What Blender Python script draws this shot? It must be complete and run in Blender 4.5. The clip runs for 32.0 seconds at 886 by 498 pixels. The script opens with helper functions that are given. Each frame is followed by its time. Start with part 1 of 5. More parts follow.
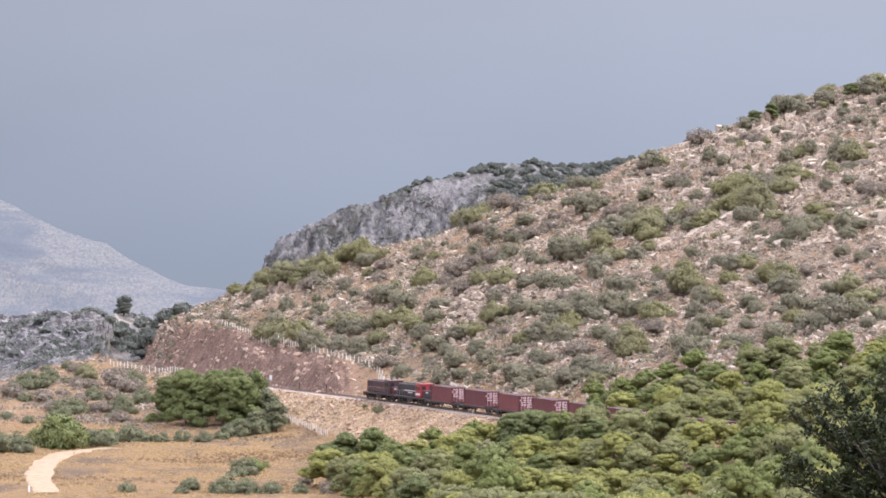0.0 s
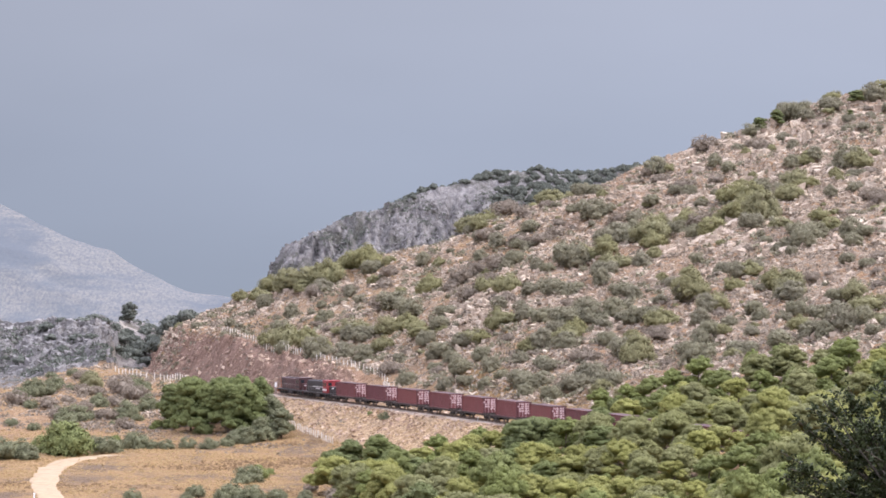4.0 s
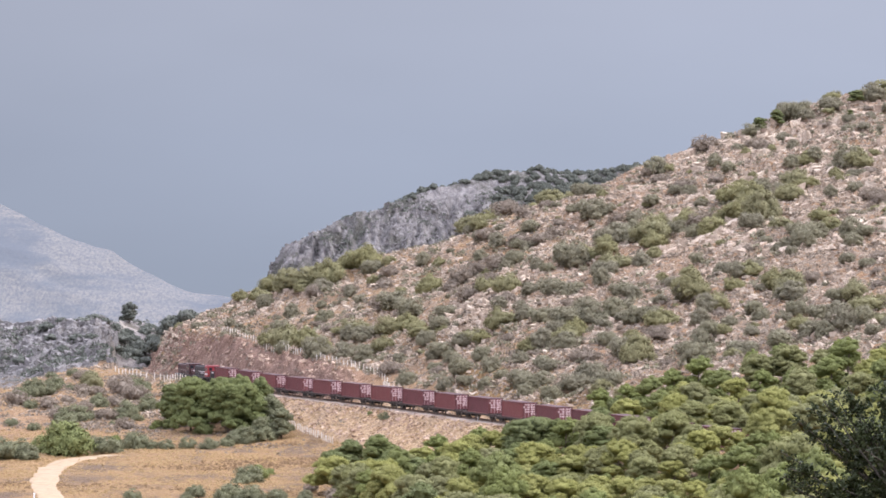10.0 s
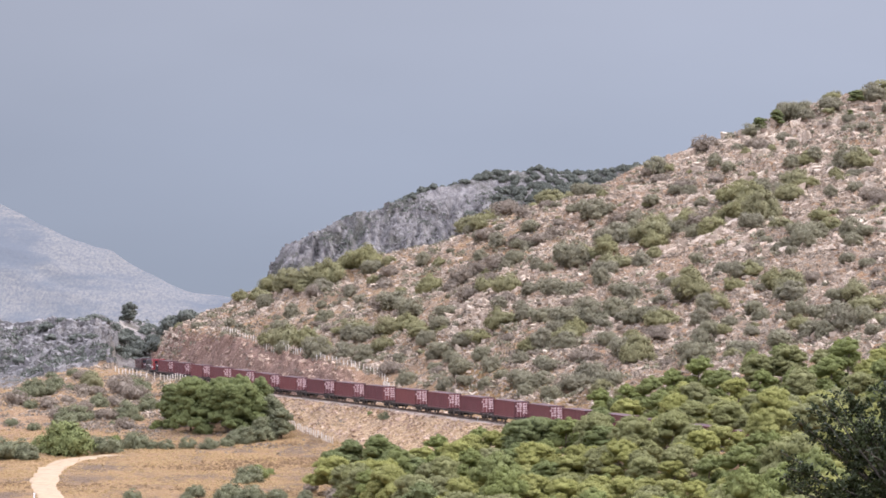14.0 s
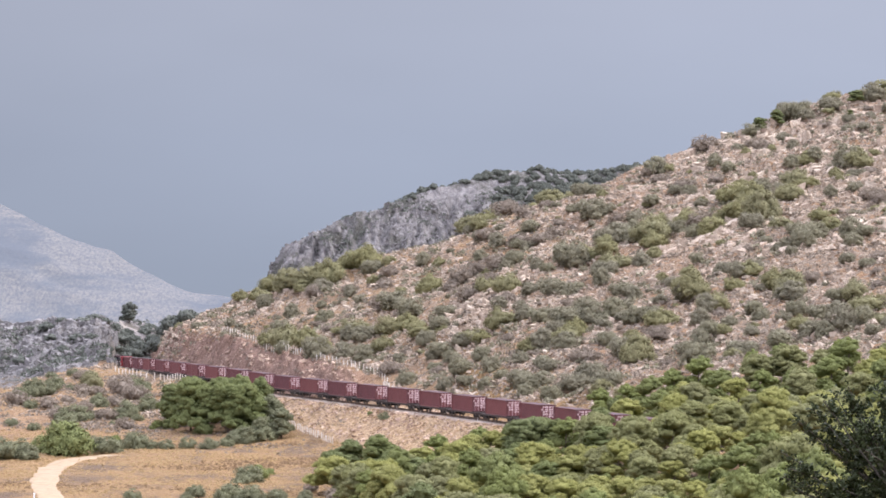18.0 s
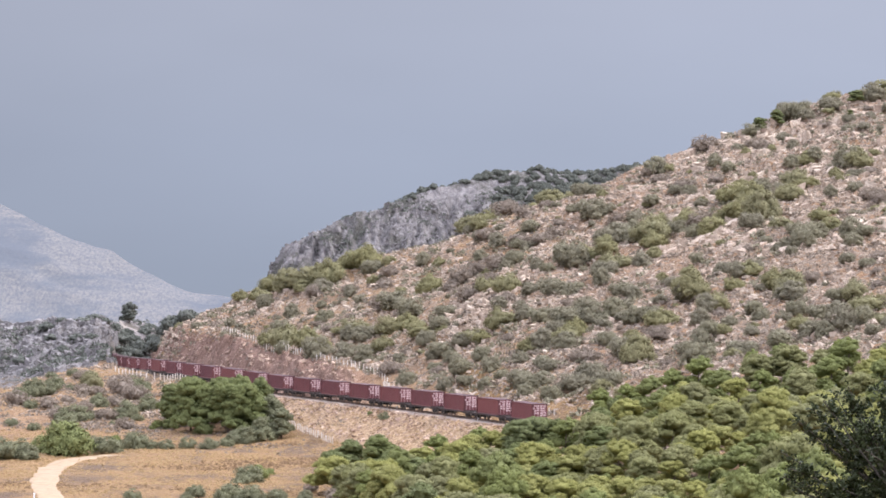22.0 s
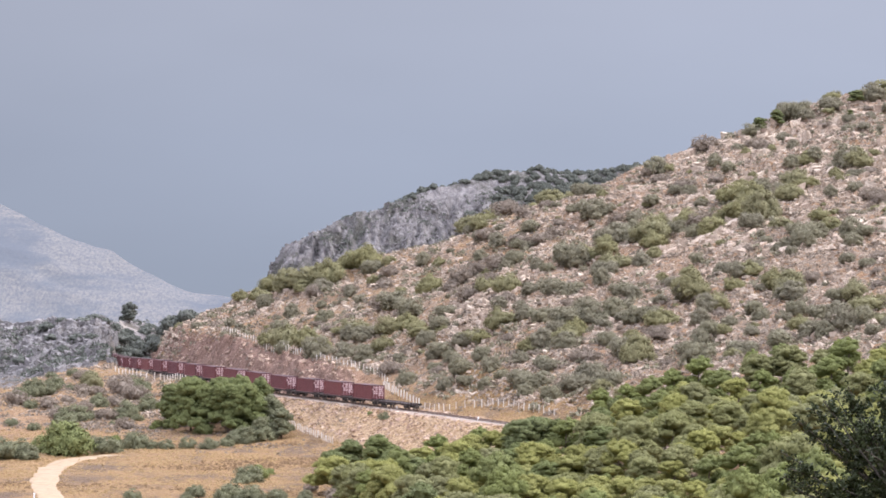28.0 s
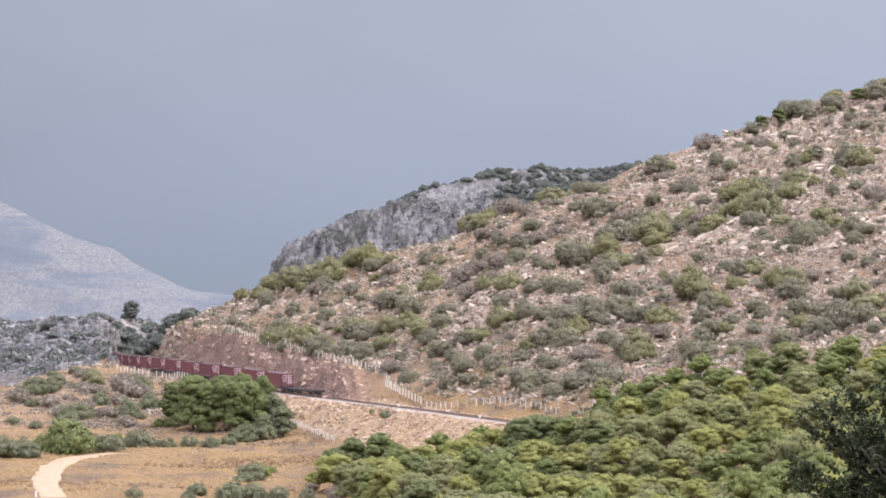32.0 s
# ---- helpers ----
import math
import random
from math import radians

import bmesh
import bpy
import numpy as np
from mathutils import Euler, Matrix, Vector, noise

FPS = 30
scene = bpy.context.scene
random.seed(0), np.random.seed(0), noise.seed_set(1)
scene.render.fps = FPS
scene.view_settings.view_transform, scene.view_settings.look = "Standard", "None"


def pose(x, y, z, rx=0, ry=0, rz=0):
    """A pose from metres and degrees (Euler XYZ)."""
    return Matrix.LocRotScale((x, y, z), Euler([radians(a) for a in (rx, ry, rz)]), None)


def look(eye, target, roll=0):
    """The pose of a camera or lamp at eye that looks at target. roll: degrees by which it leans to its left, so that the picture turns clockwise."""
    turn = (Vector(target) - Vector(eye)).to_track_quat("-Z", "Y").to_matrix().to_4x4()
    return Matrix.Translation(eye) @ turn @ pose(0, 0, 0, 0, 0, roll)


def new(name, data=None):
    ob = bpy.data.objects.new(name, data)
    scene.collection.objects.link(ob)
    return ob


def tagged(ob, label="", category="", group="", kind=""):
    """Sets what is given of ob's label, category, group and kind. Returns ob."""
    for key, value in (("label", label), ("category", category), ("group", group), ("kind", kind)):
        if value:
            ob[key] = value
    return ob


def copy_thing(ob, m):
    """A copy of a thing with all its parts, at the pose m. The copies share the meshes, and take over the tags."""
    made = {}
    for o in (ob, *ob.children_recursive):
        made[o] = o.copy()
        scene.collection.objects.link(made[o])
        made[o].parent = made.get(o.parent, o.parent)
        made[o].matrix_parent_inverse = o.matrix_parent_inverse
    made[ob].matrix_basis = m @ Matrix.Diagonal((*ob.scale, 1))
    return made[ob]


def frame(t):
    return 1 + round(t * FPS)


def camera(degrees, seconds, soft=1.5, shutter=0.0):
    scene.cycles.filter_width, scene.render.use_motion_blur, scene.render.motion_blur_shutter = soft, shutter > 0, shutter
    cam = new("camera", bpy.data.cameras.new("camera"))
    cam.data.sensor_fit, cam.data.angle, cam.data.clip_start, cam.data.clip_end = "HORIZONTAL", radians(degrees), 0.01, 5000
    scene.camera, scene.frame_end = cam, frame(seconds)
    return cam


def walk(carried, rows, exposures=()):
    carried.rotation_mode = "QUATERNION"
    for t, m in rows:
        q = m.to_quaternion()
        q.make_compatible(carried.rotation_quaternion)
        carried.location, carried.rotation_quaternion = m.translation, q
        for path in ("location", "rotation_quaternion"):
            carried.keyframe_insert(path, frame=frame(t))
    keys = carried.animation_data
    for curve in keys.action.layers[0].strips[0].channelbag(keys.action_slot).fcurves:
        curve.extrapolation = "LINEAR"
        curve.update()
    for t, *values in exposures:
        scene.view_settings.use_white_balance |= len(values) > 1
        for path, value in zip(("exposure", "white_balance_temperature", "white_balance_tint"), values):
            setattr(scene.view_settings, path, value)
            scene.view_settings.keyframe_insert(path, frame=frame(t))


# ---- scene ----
# Camera on a tripod across the valley, nudged at the start and the end.
TICK = 6400.0            # survey ticks: bearings and rises are given in 1/6400
ROD = 1.44               # ranges from the tripod are given in rods of 1.44 m
EYE_Z = 25.1             # eye above rail level
cam = camera(13.97, 32.0, soft=1.65)


def aim(dx, dy):
    """The tripod head turned by dx ticks to the left and dy ticks up from its rest."""
    return pose(0, 0, EYE_Z, 90 + math.degrees((37 + dy) / TICK), 0, math.degrees(dx / TICK))


walk(cam, [(0.0, aim(-9, -12.4)), (0.25, aim(-4.5, -9)), (0.5, aim(0.2, -6.3)), (1.0, aim(1.8, -4.6)), (1.4, aim(0.2, -6)),
           (1.6, aim(-0.2, -5.4)), (1.9, aim(0, -0.4)), (2.0, aim(0, 0)), (2.5, aim(0, 0)), (29.0, aim(0, 0)), (29.5, aim(0.2, -1.5)),
           (30.0, aim(1.7, -1.7)), (30.5, aim(1.2, -1.5)), (31.0, aim(1.7, -1.7)), (31.5, aim(1.7, -1.0)), (32.0, aim(3.2, -3.1))])

# ---- sky and sun ----
SUN_DIR = Vector((0.90, 0.06, 1.02)).normalized()
world = bpy.data.worlds.new("hazy_sky")
scene.world = world
world.use_nodes = True
wn, wl = world.node_tree.nodes, world.node_tree.links
wn.clear()
sky = wn.new("ShaderNodeTexSky")
sky.sky_type, sky.sun_disc = "NISHITA", False
sky.sun_elevation = math.asin(SUN_DIR.z)
sky.sun_rotation = math.atan2(SUN_DIR.x, SUN_DIR.y)
sky.dust_density, sky.air_density = 4.0, 1.0
geo = wn.new("ShaderNodeNewGeometry")
sep = wn.new("ShaderNodeSeparateXYZ")
wl.new(geo.outputs["Position"], sep.inputs[0])
ramp = wn.new("ShaderNodeValToRGB")
wl.new(sep.outputs["Z"], ramp.inputs[0])
ramp.color_ramp.elements[0].position, ramp.color_ramp.elements[0].color = 0.0, (0.375, 0.428, 0.552, 1)
ramp.color_ramp.elements[1].position, ramp.color_ramp.elements[1].color = 0.6, (3.7, 3.8, 4.75, 1)
mid = ramp.color_ramp.elements.new(0.035)
mid.color = (0.412, 0.464, 0.60, 1)
mid = ramp.color_ramp.elements.new(0.10)
mid.color = (0.495, 0.527, 0.66, 1)
cloud = wn.new("ShaderNodeTexNoise")
cloud.inputs["Scale"].default_value, cloud.inputs["Detail"].default_value = 5.0, 4.0
stretch = wn.new("ShaderNodeMapping")
stretch.inputs["Scale"].default_value = (1, 1, 3)
wl.new(geo.outputs["Position"], stretch.inputs[0])
wl.new(stretch.outputs[0], cloud.inputs["Vector"])
veil = wn.new("ShaderNodeMapRange")
veil.inputs["From Min"].default_value, veil.inputs["From Max"].default_value = 0.3, 0.7
veil.inputs["To Min"].default_value, veil.inputs["To Max"].default_value = 0.95, 1.05
wl.new(cloud.outputs["Fac"], veil.inputs["Value"])
# the haze is brighter on the sun's side of the sky
sunward = wn.new("ShaderNodeMapRange")
for key, value in (("From Min", -0.3), ("From Max", 0.5), ("To Min", 0.82), ("To Max", 1.28)):
    sunward.inputs[key].default_value = value
wl.new(sep.outputs["X"], sunward.inputs["Value"])
glow = wn.new("ShaderNodeMath")
glow.operation = "MULTIPLY"
wl.new(veil.outputs[0], glow.inputs[0])
wl.new(sunward.outputs[0], glow.inputs[1])
haze = wn.new("ShaderNodeBackground")
wl.new(ramp.outputs[0], haze.inputs["Color"])
wl.new(glow.outputs[0], haze.inputs["Strength"])
clear = wn.new("ShaderNodeBackground")
wl.new(sky.outputs[0], clear.inputs["Color"])
clear.inputs["Strength"].default_value = 0.07
mix = wn.new("ShaderNodeMixShader")
mix.inputs[0].default_value = 0.92
wl.new(clear.outputs[0], mix.inputs[1])
wl.new(haze.outputs[0], mix.inputs[2])
out = wn.new("ShaderNodeOutputWorld")
wl.new(mix.outputs[0], out.inputs["Surface"])

sun = new("sun", bpy.data.lights.new("sun", "SUN"))
sun.data.energy, sun.data.angle, sun.data.color = 2.7, radians(0.8), (1.0, 0.93, 0.83)
sun.matrix_world = look((200, 100, 300), Vector((200, 100, 300)) - SUN_DIR)
scene.view_settings.exposure = 0.0


# ---- materials ----
class Mat:
    """A node material in the making: principled base with helpers for noise, mixing and bump."""

    def __init__(self, name, rough=0.9, metal=0.0, spec=0.3):
        self.m = bpy.data.materials.new(name)
        self.m.use_nodes = True
        self.t = self.m.node_tree
        self.n, self.l = self.t.nodes, self.t.links
        self.b = self.n["Principled BSDF"]
        self.b.inputs["Roughness"].default_value = rough
        self.b.inputs["Metallic"].default_value = metal
        self.b.inputs["Specular IOR Level"].default_value = spec
        self.place = self.n.new("ShaderNodeTexCoord")

    def coord(self, world_space=True, scale=(1, 1, 1)):
        mp = self.n.new("ShaderNodeMapping")
        mp.inputs["Scale"].default_value = scale
        if world_space:
            g = self.n.new("ShaderNodeNewGeometry")
            self.l.new(g.outputs["Position"], mp.inputs[0])
        else:
            self.l.new(self.place.outputs["Object"], mp.inputs[0])
        return mp.outputs[0]

    def noise(self, scale, detail=5.0, rough=0.55, low=0.3, high=0.7, at=None, distort=0.0):
        t = self.n.new("ShaderNodeTexNoise")
        t.inputs["Scale"].default_value, t.inputs["Detail"].default_value = scale, detail
        t.inputs["Roughness"].default_value, t.inputs["Distortion"].default_value = rough, distort
        self.l.new(at if at is not None else self.coord(), t.inputs["Vector"])
        return self.span(t.outputs["Fac"], low, high)

    def cells(self, scale, at=None, feature="F1"):
        t = self.n.new("ShaderNodeTexVoronoi")
        t.feature = feature
        t.inputs["Scale"].default_value = scale
        self.l.new(at if at is not None else self.coord(), t.inputs["Vector"])
        return t

    def span(self, value, low, high, to_low=0.0, to_high=1.0):
        r = self.n.new("ShaderNodeMapRange")
        for key, v in (("From Min", low), ("From Max", high), ("To Min", to_low), ("To Max", to_high)):
            r.inputs[key].default_value = v
        self.l.new(value, r.inputs["Value"])
        return r.outputs[0]

    def attr(self, name):
        a = self.n.new("ShaderNodeAttribute")
        a.attribute_name = name
        return a.outputs["Fac"]

    def math(self, op, a, b):
        k = self.n.new("ShaderNodeMath")
        k.operation, k.use_clamp = op, op in ("ADD", "SUBTRACT", "MULTIPLY")
        for i, v in enumerate((a, b)):
            if isinstance(v, (int, float)):
                k.inputs[i].default_value = v
            else:
                self.l.new(v, k.inputs[i])
        return k.outputs[0]

    def blend(self, fac, a, b, how="MIX"):
        k = self.n.new("ShaderNodeMix")
        k.data_type, k.blend_type = "RGBA", how
        for i, v in ((0, fac), (6, a), (7, b)):
            if isinstance(v, (int, float)):
                k.inputs[i].default_value = v
            elif isinstance(v, tuple):
                k.inputs[i].default_value = (*v, 1)
            else:
                self.l.new(v, k.inputs[i])
        return k.outputs[2]

    def colour(self, c):
        if isinstance(c, tuple):
            self.b.inputs["Base Color"].default_value = (*c, 1)
        else:
            self.l.new(c, self.b.inputs["Base Color"])
        return self

    def bump(self, height, strength=0.5, distance=0.1):
        k = self.n.new("ShaderNodeBump")
        k.inputs["Strength"].default_value, k.inputs["Distance"].default_value = strength, distance
        self.l.new(height, k.inputs["Height"])
        self.l.new(k.outputs[0], self.b.inputs["Normal"])
        return self

    def random(self):
        return self.n.new("ShaderNodeObjectInfo").outputs["Random"]

    def island(self):
        return self.n.new("ShaderNodeNewGeometry").outputs["Random Per Island"]


def paint_mat(name, col, rough=0.5, metal=0.0, dirt=0.35, dirt_col=(0.10, 0.075, 0.055), vary=0.0):
    k = Mat(name, rough, metal)
    base = k.blend(k.noise(0.7, 6, low=0.42, high=0.72, at=k.coord(False)), col, tuple(0.72 * c for c in col))
    if vary:
        base = k.blend(k.span(k.random(), 0, 1, 0, vary), base, (0.33, 0.10, 0.075))
    streak = k.noise(1.0, 5, low=0.5, high=0.75, at=k.coord(False, (3.0, 3.0, 0.35)))
    k.colour(k.blend(k.math("MULTIPLY", streak, dirt), base, dirt_col))
    k.bump(k.noise(9, 3, at=k.coord(False)), 0.1, 0.01)
    return k.m


def leaf_mat(name, dark, light, dry=None, rough=0.7, sheer=0.25, speck=0.28):
    """Foliage: colour shifts from clump to clump and from plant to plant."""
    k = Mat(name, rough, 0.0, 0.12)
    c = k.blend(k.span(k.island(), 0, 1, 0.4 - speck / 2, 0.4 + speck / 2), dark, light)
    c = k.blend(k.math("MULTIPLY", k.noise(0.55, 3), 0.5), c, light)
    tone = k.span(k.random(), 0, 1, 0.0, 0.75)
    c = k.blend(tone, c, dry if dry else tuple(0.7 * v for v in dark))
    k.colour(c)
    glow = k.n.new("ShaderNodeBsdfTranslucent")
    k.l.new(c, glow.inputs["Color"])
    mx = k.n.new("ShaderNodeMixShader")
    mx.inputs[0].default_value = sheer
    k.l.new(k.b.outputs[0], mx.inputs[1])
    k.l.new(glow.outputs[0], mx.inputs[2])
    k.l.new(mx.outputs[0], k.n["Material Output"].inputs["Surface"])
    return k.m


def ground_mat():
    """Limestone, soil, dry grass and gravel, told apart by the sheet's own masks."""
    k = Mat("hillside_ground", 0.95, 0.0, 0.15)
    fine, mid_n, wide = k.noise(2.2, 6, 0.65), k.noise(0.45, 6, 0.6, 0.38, 0.62), k.noise(0.06, 4, 0.55, 0.4, 0.62)
    soil = k.blend(mid_n, (0.26, 0.152, 0.088), (0.42, 0.268, 0.158))
    soil = k.blend(wide, soil, (0.32, 0.205, 0.122))
    rock = k.blend(fine, (0.165, 0.122, 0.09), (0.455, 0.375, 0.285))
    cr = k.cells(0.9, feature="DISTANCE_TO_EDGE")
    rock = k.blend(k.span(cr.outputs["Distance"], 0.0, 0.10, 1.0, 0.0), rock, (0.13, 0.105, 0.085))
    patch = k.noise(0.55, 7, 0.7, 0.43, 0.53, distort=0.8)
    rocky = k.math("MULTIPLY", patch, k.attr("rock"))
    c = k.blend(rocky, soil, rock)
    straw = k.blend(k.noise(1.3, 6, 0.7, 0.35, 0.7), (0.39, 0.25, 0.115), (0.25, 0.156, 0.082))
    straw = k.blend(k.noise(0.11, 5, 0.65, 0.5, 0.62, at=k.coord(True, (1, 0.4, 1))), straw, (0.19, 0.13, 0.085))
    c = k.blend(k.math("MULTIPLY", k.attr("straw"), k.noise(0.3, 6, 0.65, 0.22, 0.45)), c, straw)
    scree = k.blend(k.noise(1.6, 6, 0.75, 0.35, 0.65, at=k.coord(True, (0.45, 1.3, 0.6))), (0.36, 0.235, 0.135), (0.65, 0.48, 0.305))
    scree = k.blend(k.noise(1.1, 5, 0.7, 0.52, 0.66), scree, (0.40, 0.255, 0.145))
    c = k.blend(k.attr("bank"), c, scree)
    red = k.blend(k.noise(0.8, 7, 0.7, 0.35, 0.65, at=k.coord(True, (1, 1, 0.35))), (0.17, 0.10, 0.073), (0.335, 0.218, 0.163))
    c = k.blend(k.attr("cutting"), c, red)
    # crag and cliff grey is darkened in the base colour to stand for shade
    grey = k.blend(k.noise(0.5, 8, 0.72, 0.36, 0.66, at=k.coord(True, (1, 1, 0.28))), (0.125, 0.116, 0.114), (0.33, 0.307, 0.292))
    grey = k.blend(k.noise(0.09, 5, 0.6, 0.48, 0.62), grey, (0.11, 0.105, 0.09))
    c = k.blend(k.attr("crag"), c, grey)
    k.colour(c)
    chop = k.noise(0.3, 9, 0.75, 0.3, 0.7, at=k.coord(True, (1, 1, 0.6)))
    k.bump(k.blend(k.attr("crag"), k.blend(0.5, fine, k.noise(0.9, 8, 0.7)), chop), 0.9, 1.3)
    return k.m


def ballast_mat():
    k = Mat("ballast_gravel", 0.95)
    c = k.blend(k.noise(6, 4), (0.22, 0.17, 0.13), (0.38, 0.31, 0.25))
    k.colour(k.blend(k.noise(0.4, 4), c, (0.30, 0.22, 0.16))).bump(k.noise(8, 3), 0.6, 0.08)
    return k.m


def dirt_mat():
    k = Mat("dirt_road", 0.95)
    c = k.blend(k.noise(0.8, 6), (0.22, 0.155, 0.092), (0.33, 0.245, 0.15))
    k.colour(k.blend(k.noise(0.15, 4, low=0.5, high=0.7), c, (0.30, 0.21, 0.135))).bump(k.noise(4, 4), 0.4, 0.05)
    return k.m


def stone_mat():
    k = Mat("limestone", 0.9, 0, 0.2)
    c = k.blend(k.noise(1.6, 7, 0.7), (0.36, 0.295, 0.228), (0.64, 0.535, 0.415))
    c = k.blend(k.span(k.island(), 0, 1, 0, 0.7), c, (0.29, 0.208, 0.15))
    k.colour(c).bump(k.noise(3, 6, 0.7), 0.7, 0.2)
    return k.m


def bark_mat(name="bark", a=(0.10, 0.075, 0.055), b=(0.21, 0.165, 0.13)):
    k = Mat(name, 0.95)
    k.colour(k.blend(k.noise(4, 5, at=k.coord(False, (2, 2, 0.4))), a, b)).bump(k.noise(8, 4, at=k.coord(False, (2, 2, 0.3))), 0.6, 0.03)
    return k.m


def far_mat():
    """The far mountain: pale limestone and grey scrub, with bluish distance haze mixed into the base colours."""
    k = Mat("far_mountain", 1.0, 0, 0.0)
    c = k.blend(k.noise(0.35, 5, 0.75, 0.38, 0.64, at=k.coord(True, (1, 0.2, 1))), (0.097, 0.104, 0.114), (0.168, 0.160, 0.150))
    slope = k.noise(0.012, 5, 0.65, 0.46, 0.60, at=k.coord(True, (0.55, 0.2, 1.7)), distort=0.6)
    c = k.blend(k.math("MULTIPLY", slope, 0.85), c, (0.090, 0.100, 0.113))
    k.colour(c).bump(k.noise(0.03, 6), 0.3, 6.0)
    return k.m


def crag_mat():
    # Limestone with the shade on the crag and cliff put into its grey.
    k = Mat("grey_crag_stone", 0.95, 0, 0.15)
    c = k.blend(k.noise(0.7, 7, 0.7), (0.155, 0.143, 0.14), (0.335, 0.312, 0.295))
    c = k.blend(k.span(k.island(), 0, 1, 0, 0.7), c, (0.19, 0.18, 0.17))
    k.colour(c).bump(k.noise(1.2, 7, 0.7), 0.9, 0.4)
    return k.m


def rubble_mat():
    k = Mat("tan_rubble", 0.95, 0, 0.15)
    c = k.blend(k.island(), (0.30, 0.20, 0.145), (0.58, 0.44, 0.33))
    k.colour(c).bump(k.noise(5, 5, 0.7), 0.6, 0.1)
    return k.m


CRAG, RUBBLE = crag_mat(), rubble_mat()
GROUND = ground_mat()
DARK_BARK = bark_mat("dark_shrub_bark", (0.035, 0.03, 0.022), (0.085, 0.07, 0.055))
TRAIL = bark_mat("grey_gravel_trail", (0.20, 0.175, 0.15), (0.29, 0.255, 0.215))
BALLAST, DIRT, STONE, BARK, FAR = ballast_mat(), dirt_mat(), stone_mat(), bark_mat(), far_mat()
PINE_A = leaf_mat("golden_pine_needles", (0.19, 0.192, 0.06), (0.38, 0.37, 0.12), (0.25, 0.245, 0.092), sheer=0.28)
PINE_M = leaf_mat("olive_pine_needles", (0.162, 0.166, 0.07), (0.305, 0.302, 0.125), (0.22, 0.214, 0.108), sheer=0.28)
PINE_G = leaf_mat("green_pine_needles", (0.124, 0.147, 0.052), (0.27, 0.292, 0.095), (0.185, 0.2, 0.078), sheer=0.28)
PINE_D = leaf_mat("deep_green_pine_needles", (0.098, 0.118, 0.05), (0.225, 0.245, 0.088), (0.14, 0.155, 0.07), sheer=0.22)
PINE_B = leaf_mat("bare_grey_twigs", (0.17, 0.14, 0.12), (0.27, 0.225, 0.195), (0.21, 0.175, 0.15), sheer=0.2)
OLIVE = leaf_mat("grey_olive_leaves", (0.12, 0.125, 0.07), (0.212, 0.212, 0.12), (0.16, 0.16, 0.095), sheer=0.12)
FRESH = leaf_mat("fresh_green_leaves", (0.115, 0.135, 0.05), (0.23, 0.25, 0.085), (0.16, 0.175, 0.07), sheer=0.15)
SCRUB_G = leaf_mat("green_scrub_leaves", (0.15, 0.142, 0.068), (0.29, 0.268, 0.125), (0.20, 0.185, 0.105), sheer=0.12)
SCRUB_D = leaf_mat("grey_scrub_leaves", (0.148, 0.138, 0.09), (0.26, 0.24, 0.152), (0.195, 0.175, 0.122), sheer=0.12)
SCRUB_B = leaf_mat("brown_scrub_twigs", (0.18, 0.148, 0.115), (0.29, 0.238, 0.18), (0.225, 0.185, 0.145), sheer=0.12)
STRAW = leaf_mat("dry_straw", (0.31, 0.21, 0.105), (0.48, 0.345, 0.175), (0.36, 0.25, 0.125), sheer=0.3)
FAR_G = leaf_mat("dark_far_foliage", (0.095, 0.104, 0.086), (0.15, 0.156, 0.126), (0.12, 0.126, 0.104), sheer=0.1)
NEAR_L = leaf_mat("leathery_leaves", (0.012, 0.018, 0.007), (0.05, 0.06, 0.022), (0.022, 0.028, 0.010), rough=0.45, sheer=0.08, speck=0.7)
# container roofs: a darker red-brown than the sides
DARK_ROOF = paint_mat("rusty_container_roof", (0.07, 0.032, 0.032), 0.8)
RED_BOX = paint_mat("maroon_container_paint", (0.12, 0.04, 0.046), 0.55, vary=0.25)
LETTER = paint_mat("faded_white_lettering", (0.58, 0.42, 0.40), 0.6, dirt=0.5)
WAGON_K = paint_mat("dirty_wagon_steel", (0.055, 0.04, 0.035), 0.7, 0.2)
BOGIE_K = paint_mat("oily_black_steel", (0.03, 0.026, 0.024), 0.7, 0.3)
WHEEL_K = paint_mat("worn_wheel_steel", (0.16, 0.13, 0.11), 0.45, 0.8)
RAIL_K = paint_mat("rusty_rail_steel", (0.19, 0.12, 0.085), 0.5, 0.6)
SLEEPER = paint_mat("grey_concrete_sleeper", (0.36, 0.32, 0.28), 0.9)
POST = paint_mat("weathered_concrete_post", (0.64, 0.575, 0.49), 0.9, dirt=0.3)
WIRE = paint_mat("galvanised_wire", (0.35, 0.33, 0.30), 0.6, 0.6)
LOCO_M = paint_mat("sooty_maroon_paint", (0.075, 0.03, 0.03), 0.5, dirt=0.5, dirt_col=(0.03, 0.025, 0.022))
LOCO_K = paint_mat("sooty_black_paint", (0.04, 0.033, 0.033), 0.6)
LOCO_R = paint_mat("faded_red_paint", (0.29, 0.03, 0.036), 0.5, dirt=0.4)
LOCO_O = paint_mat("faded_orange_paint", (0.38, 0.12, 0.05), 0.5)
LOCO_W = paint_mat("grubby_white_paint", (0.60, 0.55, 0.53), 0.5, dirt=0.4)
SIGN_W = paint_mat("white_sign_enamel", (0.75, 0.74, 0.72), 0.5, dirt=0.15)
glass = Mat("dark_cab_glass", 0.08, 0.0, 0.8)
GLASS = glass.colour((0.02, 0.025, 0.03)).m


